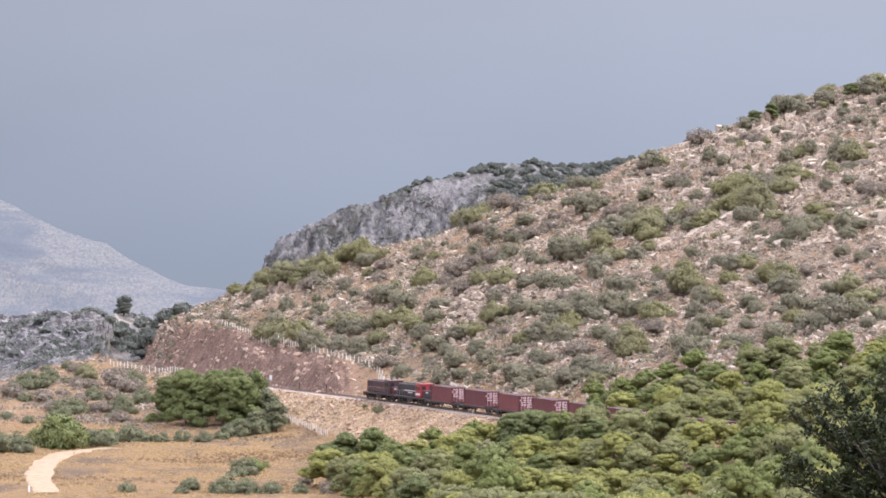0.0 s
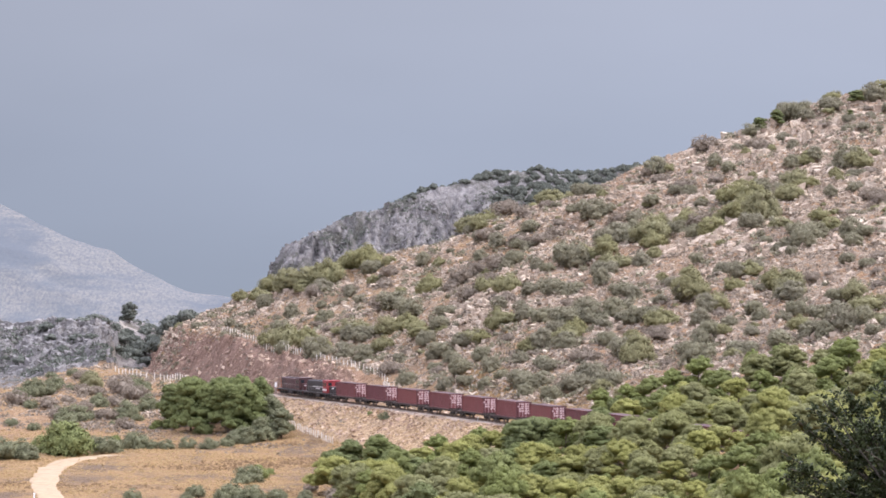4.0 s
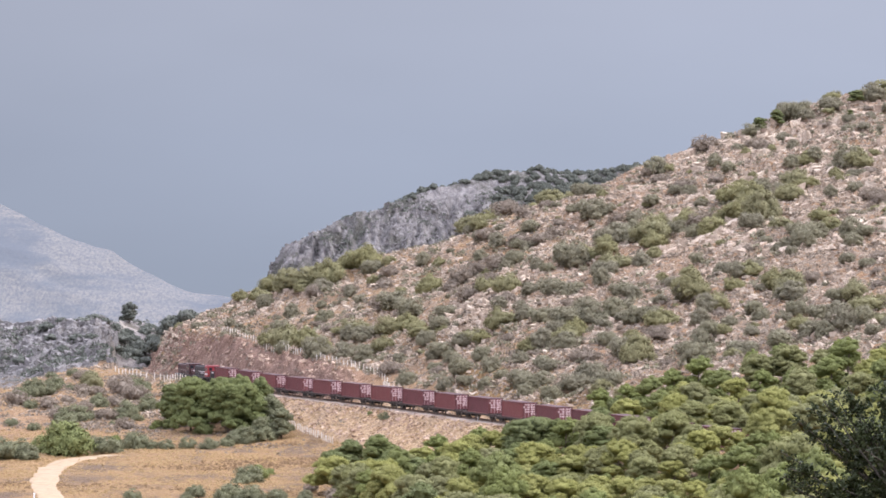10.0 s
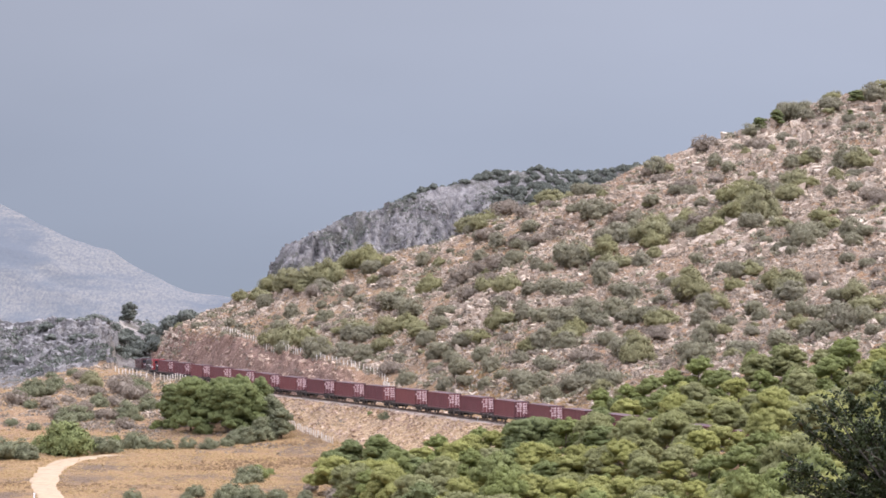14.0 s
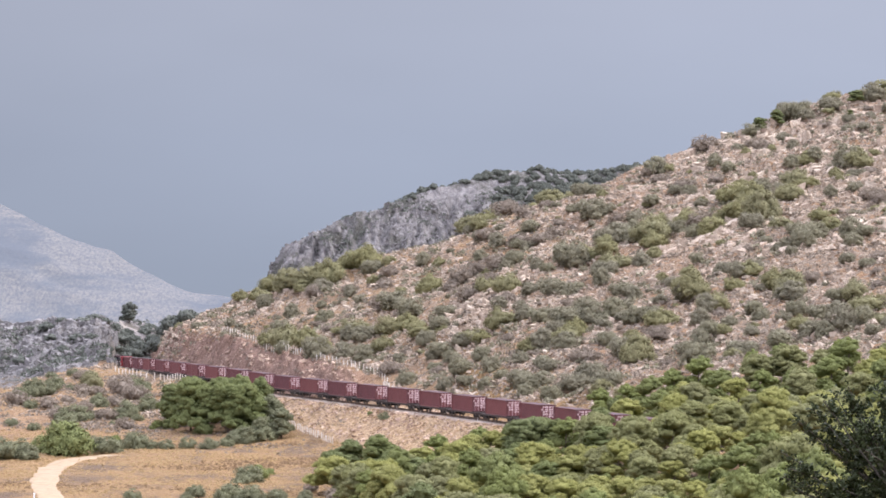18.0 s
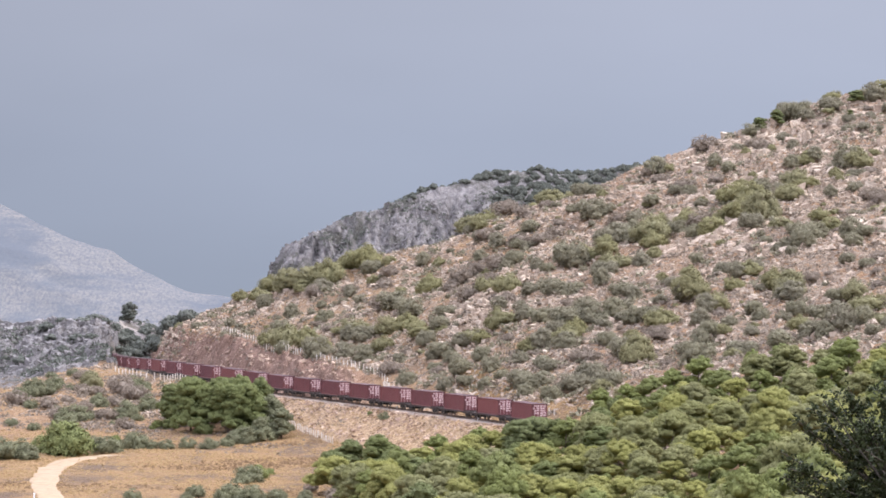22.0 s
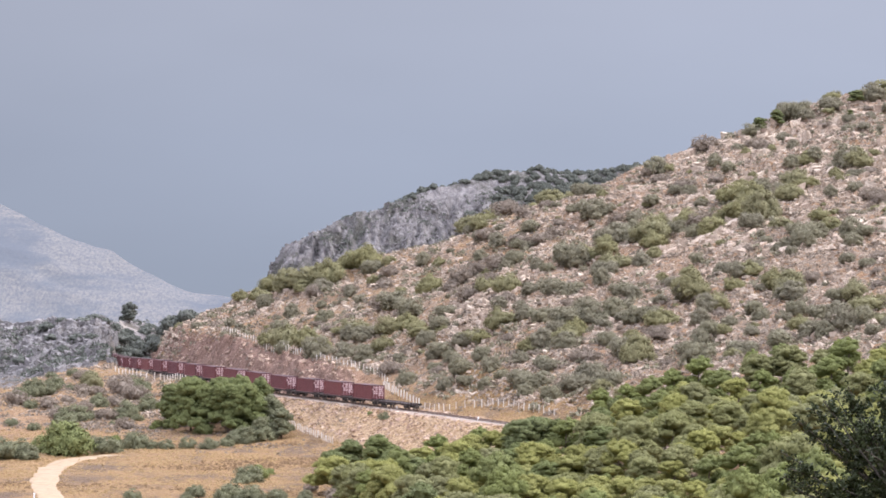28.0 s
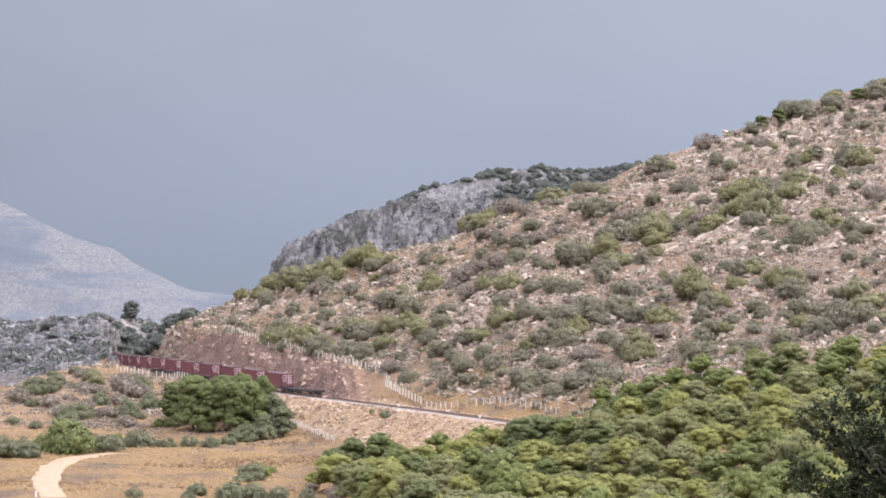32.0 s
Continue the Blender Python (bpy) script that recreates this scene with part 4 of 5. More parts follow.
# Pines that stand out in the wood: bearing, rise of the top, width (ticks) and kind (0 golden, 1 olive, 2 green, 3 deep green, 4 bare).
WOOD_PINES = [(-164, -307, 58, 3), (-114, -297, 64, 3), (-44, -328, 60, 3), (-9, -300, 52, 2), (52, -288, 58, 0), (88, -286, 50, 0), (160, -258, 78, 3), (221, -272, 62, 2),
              (50, -328, 66, 2), (128, -312, 55, 3), (180, -338, 55, 3), (192, -330, 42, 0), (228, -322, 62, 0), (150, -342, 48, 0), (62, -360, 60, 0), (-10, -366, 60, 1)]
WOOD_PINES += [(-88, -382, 52, 0), (156, -368, 70, 0), (216, -366, 70, 0), (286, -312, 60, 1), (282, -274, 62, 3), (292, -382, 50, 0), (326, -224, 60, 0), (278, -214, 50, 2), (326, -202, 50, 2),
               (348, -184, 44, 2), (368, -198, 60, 2), (382, -224, 60, 2), (406, -162, 50, 2), (456, -162, 60, 2), (442, -204, 60, 1), (492, -188, 60, 2), (442, -238, 60, 1)]
WOOD_PINES += [(556, -152, 60, 1), (566, -182, 50, 2), (588, -204, 78, 0), (546, -224, 52, 1), (582, -242, 80, 0), (506, -242, 62, 1), (406, -252, 70, 1), (456, -278, 72, 0), (601, -292, 50, 4),
               (316, -308, 72, 0), (366, -288, 52, 1), (416, -312, 70, 1), (486, -282, 62, 0), (528, -318, 80, 2), (472, -342, 62, 2), (406, -342, 52, 0), (356, -332, 60, 1)]
WOOD_PINES += [(276, -332, 52, 1), (396, -368, 60, 0), (316, -372, 62, 0), (446, -378, 60, 0), (566, -332, 52, 1), (566, -376, 52, 0), (636, -182, 70, 1), (686, -162, 70, 2), (716, -132, 60, 2),
               (756, -162, 62, 0), (612, -142, 60, 1), (736, -182, 62, 1), (776, -142, 62, 0), (666, -222, 62, 1), (776, -172, 60, 2), (706, -222, 66, 1), (640, -250, 60, 1)]


def place_pine(b, rise, wide):
    """Where a pine of that bearing, top and width stands on the slope, and its size."""
    y = np.arange(250, 402, 1.5) * ROD
    x, size = b / TICK * y, wide / TICK * y / 6.4
    k = int(np.argmin(np.abs(land(x, y)[0] + 7.6 * size - EYE_Z - rise / TICK * y)))
    return x[k], y[k], size[k]


def pine_forest():
    """The pine wood in the valley and up the foot of the hill."""
    edge = lambda b: np.interp(b, [-240, -195, -120, -70, -34, 20, 70, 130, 180, 240, 285, 330, 500, 784, 900], [0, 384, 400, 396, 394, 396, 396, 394, 388, 380, 380, 404, 402, 396, 392])
    near = lambda b: np.interp(b, [-240, -200, -100, 0, 200], [380, 368, 330, 290, 235])
    label, group = "rounded bright green pine in the valley wood", "pines of the valley wood"
    taken = []
    for b, rise, wide, tone in WOOD_PINES:
        x, y, size = place_pine(b, rise, wide)
        off = off_track(np.array([x]), np.array([y]))[0][0]
        if off < 3.4:
            continue
        kind = (PINES[0::3], PINES[1::3], PINES[2:3], DEEP_PINES, GREY_PINES)[tone]
        words = (label, "dull olive pine in the valley wood", "fresh green pine in the valley wood", "deep green pine in the valley wood", "bare grey tree among the valley pines")[tone]
        plant("pine_tree", kind[RND.randint(len(kind))], x, y, size * (1.3 if tone == 3 else 1.15), RND.uniform(0, 6.28), words, "tree", group, 0.76 if tone == 3 else 0.92)
        taken.append((x, y, b, rise, wide))
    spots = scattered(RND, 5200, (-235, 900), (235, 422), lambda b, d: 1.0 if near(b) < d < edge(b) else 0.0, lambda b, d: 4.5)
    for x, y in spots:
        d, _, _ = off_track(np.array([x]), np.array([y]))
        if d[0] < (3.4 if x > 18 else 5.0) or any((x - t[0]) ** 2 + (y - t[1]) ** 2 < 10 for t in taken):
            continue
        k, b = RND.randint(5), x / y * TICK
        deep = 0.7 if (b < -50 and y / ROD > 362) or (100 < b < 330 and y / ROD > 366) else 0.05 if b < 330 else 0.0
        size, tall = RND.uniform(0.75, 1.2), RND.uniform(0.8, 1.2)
        # each pine is capped under the wood's skyline as sighted from the eye
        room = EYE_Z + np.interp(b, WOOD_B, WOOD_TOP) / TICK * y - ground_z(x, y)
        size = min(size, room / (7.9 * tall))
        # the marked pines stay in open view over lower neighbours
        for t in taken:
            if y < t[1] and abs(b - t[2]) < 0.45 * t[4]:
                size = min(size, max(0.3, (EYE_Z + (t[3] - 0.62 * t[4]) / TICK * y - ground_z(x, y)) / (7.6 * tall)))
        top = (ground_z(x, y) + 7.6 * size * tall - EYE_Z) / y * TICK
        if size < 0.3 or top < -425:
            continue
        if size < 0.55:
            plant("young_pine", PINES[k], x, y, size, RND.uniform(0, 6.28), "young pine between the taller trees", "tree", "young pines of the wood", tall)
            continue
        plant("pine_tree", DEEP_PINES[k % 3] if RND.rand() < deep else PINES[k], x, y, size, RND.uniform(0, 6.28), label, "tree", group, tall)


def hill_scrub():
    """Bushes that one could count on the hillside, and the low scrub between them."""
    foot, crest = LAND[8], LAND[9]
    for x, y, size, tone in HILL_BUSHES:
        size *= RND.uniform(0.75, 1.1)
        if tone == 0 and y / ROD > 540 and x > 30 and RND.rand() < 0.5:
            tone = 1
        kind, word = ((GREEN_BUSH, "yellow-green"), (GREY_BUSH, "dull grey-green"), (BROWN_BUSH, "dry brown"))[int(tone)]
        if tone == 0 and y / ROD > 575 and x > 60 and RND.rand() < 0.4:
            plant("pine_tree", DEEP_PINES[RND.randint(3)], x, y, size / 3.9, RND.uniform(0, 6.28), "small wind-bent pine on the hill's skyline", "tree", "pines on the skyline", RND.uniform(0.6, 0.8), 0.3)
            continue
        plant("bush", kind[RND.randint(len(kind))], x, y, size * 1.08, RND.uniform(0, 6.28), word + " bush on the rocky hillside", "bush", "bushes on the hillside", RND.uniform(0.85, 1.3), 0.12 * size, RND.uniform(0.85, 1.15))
    # smaller bushes between them, past counting
    def room(b, d):
        return 1.0 if d > float(foot(b)[0]) + 8 and d < float(crest(b)[0]) - 4 else 0.0
    spots = scattered(RND, 560, (-470, 800), (410, 620), room, lambda b, d: 2.4)
    tones = RND.choice(3, len(spots), p=(0.28, 0.45, 0.27))
    for tone, (kind, word) in enumerate(((GREEN_BUSH, "yellow-green"), (GREY_BUSH, "dull grey-green"), (BROWN_BUSH, "dry brown"))):
        vs, fs, base = [], [], 0
        for x, y in (p for p, t in zip(spots, tones) if t == tone):
            me = kind[RND.randint(len(kind))][1][1]
            v = np.empty(len(me.vertices) * 3, np.float32)
            me.vertices.foreach_get("co", v)
            f = np.empty(len(me.polygons) * 3, np.int32)
            me.polygons.foreach_get("vertices", f)
            size, a = 0.6 + 1.4 * RND.rand() ** 2, RND.uniform(0, 6.28)
            v = v.reshape(-1, 3) * (size * RND.uniform(0.8, 1.3), size, size * RND.uniform(0.7, 1.3))
            vs.append(np.stack([v[:, 0] * math.cos(a) - v[:, 1] * math.sin(a) + x, v[:, 0] * math.sin(a) + v[:, 1] * math.cos(a) + y, v[:, 2] + ground_z(x, y) - 0.08], 1))
            fs.append(f.reshape(-1, 3) + base)
            base += len(v)
        me = kind[0][1][1]
        tagged(sheet("small_bushes", np.vstack(vs), np.vstack(fs), me.materials[0], smooth=False), "small " + word + " bushes among the pale rocks", "bushes", kind="stuff")


def other_plants():
    for x, y, size, tone in KNOLL_BUSHES:
        size *= RND.uniform(0.6, 1.2)
        kind, word = ((FRESH_BUSH, "fresh green"), (VALLEY_BUSH, "dull grey-green"), (BROWN_BUSH, "dry brown"))[int(tone)]
        plant("bush", kind[RND.randint(len(kind))], x, y, size, RND.uniform(0, 6.28), word + " bush in the dry grass", "bush", "bushes in the valley", RND.uniform(0.9, 1.2), 0.1 * size)
    for b, rise, wide, tone in KNOLL_SIGHTS:
        y = np.arange(380, 640, 1.0) * ROD
        x = b / TICK * y
        k = int(np.argmax(land(x, y)[0] >= EYE_Z + rise / TICK * y))
        kind, word = ((FRESH_BUSH, "fresh green"), (VALLEY_BUSH, "dull grey-green"), (BROWN_BUSH, "dry brown"), (GREEN_BUSH, "yellow-green"))[tone]
        plant("bush", kind[RND.randint(len(kind))], x[k], y[k], 0.52 * wide / TICK * y[k], RND.uniform(0, 6.28), word + " bush in the dry grass", "bush", "bushes in the valley", RND.uniform(0.95, 1.25), 0.1)
    for x, y, size, tall in CRAG_BUSHES:
        plant("bush", FAR_BUSH[RND.randint(2)], x, y, size * 0.85, RND.uniform(0, 6.28), "dark bush on the grey crag", "bush", "bushes on the crag", tall * 1.1, 0.1)
    for b, rise, wide in SADDLE_SIGHTS:
        y = np.arange(640, 780, 0.7) * ROD
        x = b / TICK * y
        k = int(np.argmax(land(x, y)[0] >= EYE_Z + rise / TICK * y))
        plant("bush", FAR_BUSH[RND.randint(2)], x[k], y[k], 0.5 * wide / TICK * y[k], RND.uniform(0, 6.28), "dark bush on the saddle behind the cutting", "bush", "bushes on the crag", 1.2, 0.2)
    for n, (x, y, size) in enumerate(CLUMP_PINES):
        plant("pine_tree", DEEP_PINES[n % 3], x, y, size * 0.86, 1.7 * n, "deep green pine in the clump below the track", "tree", "pines of the clump", (1.0, 1.12, 0.94, 1.05)[n % 4])
        if n % 2 == 0:
            plant("bush", DEEP_BUSH[n % 4 // 2], x - 0.5, y - 2.4, 1.8, RND.uniform(0, 6.28), "deep green bush under the pine clump", "bush", "bushes under the clump", 1.1, 0.1)
    for n, (x, y, size) in enumerate(OLIVE_TREES):
        plant("olive_tree", OLIVES[n % 2], x, y, size, RND.uniform(0, 6.28), "grey-green wild olive beside the pine clump", "tree", "olives by the clump", RND.uniform(0.9, 1.1))
    lone = pine_kind(61, 6.2, 2.3, 12, FAR_G, low=0.16)
    plant("lone_tree", lone, *LONE_TREE, 1.0, 1.0, "dark round tree alone on the skyline", "tree", "")
    # wood along the farther ridge
    crest = LAND[12]
    for b in np.concatenate([RND.uniform(60, 350, 340), RND.uniform(-90, 100, 40)]):
        d = float(crest(b)[0]) - RND.uniform(-7, 18 if b > 90 else 0.5)
        plant("ridge_tree", FAR_BUSH[RND.randint(2)], b / TICK * d * ROD, d * ROD, RND.uniform(1.0, 1.9), RND.uniform(0, 6.28), "dark pine on the farther ridge", "tree", "trees on the farther ridge", RND.uniform(1.0, 1.5), 0.3)


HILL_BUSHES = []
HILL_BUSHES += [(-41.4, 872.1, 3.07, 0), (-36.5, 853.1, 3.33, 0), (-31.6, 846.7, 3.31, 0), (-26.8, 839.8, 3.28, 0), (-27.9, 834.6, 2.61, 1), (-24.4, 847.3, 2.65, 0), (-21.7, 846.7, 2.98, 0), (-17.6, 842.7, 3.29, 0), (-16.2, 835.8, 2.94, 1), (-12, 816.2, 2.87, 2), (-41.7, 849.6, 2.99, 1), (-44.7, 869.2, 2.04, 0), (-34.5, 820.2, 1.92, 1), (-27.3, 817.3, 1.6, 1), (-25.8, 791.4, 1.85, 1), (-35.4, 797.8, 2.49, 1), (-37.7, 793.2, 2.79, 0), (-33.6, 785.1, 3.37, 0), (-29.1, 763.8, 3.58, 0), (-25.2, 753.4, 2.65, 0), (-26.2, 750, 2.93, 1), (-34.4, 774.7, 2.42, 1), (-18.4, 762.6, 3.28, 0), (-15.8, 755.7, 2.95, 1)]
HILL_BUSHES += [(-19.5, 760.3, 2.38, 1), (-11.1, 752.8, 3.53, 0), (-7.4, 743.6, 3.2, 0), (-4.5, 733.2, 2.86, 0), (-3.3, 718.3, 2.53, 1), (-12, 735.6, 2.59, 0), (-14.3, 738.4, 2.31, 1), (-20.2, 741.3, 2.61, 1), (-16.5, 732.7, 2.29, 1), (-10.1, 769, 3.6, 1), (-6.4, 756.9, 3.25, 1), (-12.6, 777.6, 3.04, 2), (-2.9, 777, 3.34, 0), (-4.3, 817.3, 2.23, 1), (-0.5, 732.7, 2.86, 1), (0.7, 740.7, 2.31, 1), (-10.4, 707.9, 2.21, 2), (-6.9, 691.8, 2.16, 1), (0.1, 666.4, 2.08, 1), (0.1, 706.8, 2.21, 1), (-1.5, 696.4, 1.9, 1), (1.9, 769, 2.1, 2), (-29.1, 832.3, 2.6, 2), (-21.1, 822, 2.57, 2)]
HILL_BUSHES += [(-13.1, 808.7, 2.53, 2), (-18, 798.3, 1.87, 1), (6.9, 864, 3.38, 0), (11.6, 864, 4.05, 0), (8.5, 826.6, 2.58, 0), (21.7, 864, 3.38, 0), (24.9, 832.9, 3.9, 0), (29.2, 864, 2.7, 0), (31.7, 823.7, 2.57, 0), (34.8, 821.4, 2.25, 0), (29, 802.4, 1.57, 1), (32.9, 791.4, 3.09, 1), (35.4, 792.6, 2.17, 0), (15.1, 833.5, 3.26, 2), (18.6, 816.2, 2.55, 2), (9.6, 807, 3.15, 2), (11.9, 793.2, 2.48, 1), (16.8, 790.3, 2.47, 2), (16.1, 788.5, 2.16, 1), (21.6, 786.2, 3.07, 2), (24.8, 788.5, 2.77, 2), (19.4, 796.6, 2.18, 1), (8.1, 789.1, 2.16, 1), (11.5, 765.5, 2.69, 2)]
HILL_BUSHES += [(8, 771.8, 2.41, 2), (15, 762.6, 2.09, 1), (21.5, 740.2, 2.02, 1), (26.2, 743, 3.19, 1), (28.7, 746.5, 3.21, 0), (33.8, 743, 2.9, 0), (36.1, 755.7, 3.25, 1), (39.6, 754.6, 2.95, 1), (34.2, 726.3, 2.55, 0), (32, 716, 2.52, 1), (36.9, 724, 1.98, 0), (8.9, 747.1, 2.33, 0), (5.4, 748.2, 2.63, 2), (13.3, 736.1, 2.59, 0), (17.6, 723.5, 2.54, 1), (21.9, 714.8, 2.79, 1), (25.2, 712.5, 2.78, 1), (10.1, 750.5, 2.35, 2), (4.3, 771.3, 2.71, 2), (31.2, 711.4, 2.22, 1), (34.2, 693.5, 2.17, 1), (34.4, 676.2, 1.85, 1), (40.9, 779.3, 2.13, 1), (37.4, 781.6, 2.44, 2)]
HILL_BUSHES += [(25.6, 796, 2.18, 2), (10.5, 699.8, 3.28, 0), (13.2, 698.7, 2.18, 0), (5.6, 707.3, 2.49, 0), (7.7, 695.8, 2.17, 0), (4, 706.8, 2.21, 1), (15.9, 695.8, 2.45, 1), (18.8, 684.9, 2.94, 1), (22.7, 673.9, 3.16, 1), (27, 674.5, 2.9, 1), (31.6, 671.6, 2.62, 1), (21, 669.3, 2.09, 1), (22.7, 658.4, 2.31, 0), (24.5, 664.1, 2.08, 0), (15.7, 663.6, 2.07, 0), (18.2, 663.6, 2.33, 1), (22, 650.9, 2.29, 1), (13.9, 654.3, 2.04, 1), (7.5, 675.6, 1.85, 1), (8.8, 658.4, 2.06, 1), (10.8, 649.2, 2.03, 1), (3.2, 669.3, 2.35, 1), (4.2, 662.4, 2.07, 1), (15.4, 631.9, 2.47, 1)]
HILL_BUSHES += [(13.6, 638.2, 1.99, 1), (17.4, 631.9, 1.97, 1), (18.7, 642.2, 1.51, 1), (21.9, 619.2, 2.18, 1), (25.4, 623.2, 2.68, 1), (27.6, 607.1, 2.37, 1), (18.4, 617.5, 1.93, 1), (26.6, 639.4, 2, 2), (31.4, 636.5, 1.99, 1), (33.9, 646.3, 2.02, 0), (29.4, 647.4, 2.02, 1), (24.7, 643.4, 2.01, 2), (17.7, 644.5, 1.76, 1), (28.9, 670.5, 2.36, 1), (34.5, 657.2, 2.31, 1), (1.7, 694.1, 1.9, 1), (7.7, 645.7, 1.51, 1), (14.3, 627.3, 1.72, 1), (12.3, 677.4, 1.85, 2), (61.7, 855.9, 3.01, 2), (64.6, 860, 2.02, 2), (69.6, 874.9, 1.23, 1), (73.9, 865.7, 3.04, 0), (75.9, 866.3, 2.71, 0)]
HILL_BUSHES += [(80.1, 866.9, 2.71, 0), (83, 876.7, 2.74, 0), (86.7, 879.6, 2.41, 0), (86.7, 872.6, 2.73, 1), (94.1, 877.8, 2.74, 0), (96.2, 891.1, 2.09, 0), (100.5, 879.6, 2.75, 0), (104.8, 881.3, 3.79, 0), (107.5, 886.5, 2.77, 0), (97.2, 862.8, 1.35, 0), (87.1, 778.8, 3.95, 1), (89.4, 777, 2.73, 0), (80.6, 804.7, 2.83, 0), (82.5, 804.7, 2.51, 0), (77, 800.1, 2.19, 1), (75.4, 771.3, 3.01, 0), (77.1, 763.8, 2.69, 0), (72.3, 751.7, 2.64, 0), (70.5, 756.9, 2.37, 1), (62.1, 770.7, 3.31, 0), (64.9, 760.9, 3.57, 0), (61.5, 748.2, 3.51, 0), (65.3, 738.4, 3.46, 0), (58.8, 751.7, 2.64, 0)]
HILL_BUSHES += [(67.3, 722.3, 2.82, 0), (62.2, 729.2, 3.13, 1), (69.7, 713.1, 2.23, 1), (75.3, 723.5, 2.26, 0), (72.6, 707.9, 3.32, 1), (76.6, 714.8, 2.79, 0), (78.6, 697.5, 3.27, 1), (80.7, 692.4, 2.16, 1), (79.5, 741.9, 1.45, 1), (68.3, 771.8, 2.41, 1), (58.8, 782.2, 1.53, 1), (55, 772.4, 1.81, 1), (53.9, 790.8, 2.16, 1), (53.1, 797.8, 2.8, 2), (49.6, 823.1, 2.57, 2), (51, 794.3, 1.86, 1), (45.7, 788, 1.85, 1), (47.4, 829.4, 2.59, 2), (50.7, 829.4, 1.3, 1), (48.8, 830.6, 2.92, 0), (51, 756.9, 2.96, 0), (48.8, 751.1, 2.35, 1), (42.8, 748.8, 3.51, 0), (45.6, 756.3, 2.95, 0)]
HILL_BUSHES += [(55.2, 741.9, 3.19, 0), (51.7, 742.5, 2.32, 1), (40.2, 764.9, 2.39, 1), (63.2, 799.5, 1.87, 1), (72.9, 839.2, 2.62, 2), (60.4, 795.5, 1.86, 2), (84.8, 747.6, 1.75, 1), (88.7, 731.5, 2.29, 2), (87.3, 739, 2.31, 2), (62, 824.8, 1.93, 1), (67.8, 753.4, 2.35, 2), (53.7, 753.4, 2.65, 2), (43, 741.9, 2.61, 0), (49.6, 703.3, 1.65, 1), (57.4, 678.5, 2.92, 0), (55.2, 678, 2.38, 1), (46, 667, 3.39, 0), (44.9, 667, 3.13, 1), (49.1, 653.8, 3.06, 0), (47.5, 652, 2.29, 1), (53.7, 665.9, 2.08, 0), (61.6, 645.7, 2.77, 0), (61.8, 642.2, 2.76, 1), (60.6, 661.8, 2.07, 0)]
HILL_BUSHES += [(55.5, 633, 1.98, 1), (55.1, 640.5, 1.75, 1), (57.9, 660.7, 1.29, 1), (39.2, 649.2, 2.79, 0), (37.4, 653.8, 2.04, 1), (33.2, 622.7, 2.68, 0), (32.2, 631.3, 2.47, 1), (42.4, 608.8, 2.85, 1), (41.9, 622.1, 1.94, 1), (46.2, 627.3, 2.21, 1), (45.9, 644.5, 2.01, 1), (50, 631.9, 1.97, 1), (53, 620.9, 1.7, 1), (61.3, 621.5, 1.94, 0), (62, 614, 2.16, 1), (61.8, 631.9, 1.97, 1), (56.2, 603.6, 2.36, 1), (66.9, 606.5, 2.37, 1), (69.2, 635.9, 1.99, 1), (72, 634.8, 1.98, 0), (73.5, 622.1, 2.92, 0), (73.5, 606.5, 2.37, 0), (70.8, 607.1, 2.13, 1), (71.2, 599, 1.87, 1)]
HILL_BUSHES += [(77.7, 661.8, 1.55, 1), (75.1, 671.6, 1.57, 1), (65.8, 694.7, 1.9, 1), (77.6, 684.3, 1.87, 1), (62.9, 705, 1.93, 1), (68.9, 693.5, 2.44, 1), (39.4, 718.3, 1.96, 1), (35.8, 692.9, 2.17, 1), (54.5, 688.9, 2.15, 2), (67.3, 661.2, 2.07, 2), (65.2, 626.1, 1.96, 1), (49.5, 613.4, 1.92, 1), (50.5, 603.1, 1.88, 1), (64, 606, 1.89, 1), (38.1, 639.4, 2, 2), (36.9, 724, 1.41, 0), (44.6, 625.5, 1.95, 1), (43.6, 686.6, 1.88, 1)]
KNOLL_BUSHES = []
KNOLL_BUSHES += [(-81.3, 841, 1.64, 0), (-81.8, 825.4, 2.26, 2), (-82.9, 805.2, 1.57, 1), (-70.8, 796, 2.8, 2), (-70, 815.6, 2.55, 2), (-68.1, 779.3, 3.04, 2), (-65.2, 781.1, 2.14, 1), (-75.6, 788, 2.46, 2), (-72.4, 760.9, 2.38, 1), (-75.9, 721.2, 2.82, 2), (-73.3, 717.7, 2.52, 2), (-72.7, 733.8, 2.01, 2), (-79.5, 766.7, 2.1, 2), (-80, 746.5, 0.87, 1), (-79.5, 701, 1.1, 1), (-89.1, 788, 3.69, 1), (-86.4, 790.8, 2.47, 1), (-91.2, 784.5, 2.45, 1), (-68.1, 721.7, 2.54, 2), (-63.9, 718.3, 1.96, 1), (-68.2, 754, 2.36, 2), (-86.2, 843.8, 2.64, 1), (-90.3, 832.3, 1.95, 1), (-90, 795.5, 1.86, 1)]
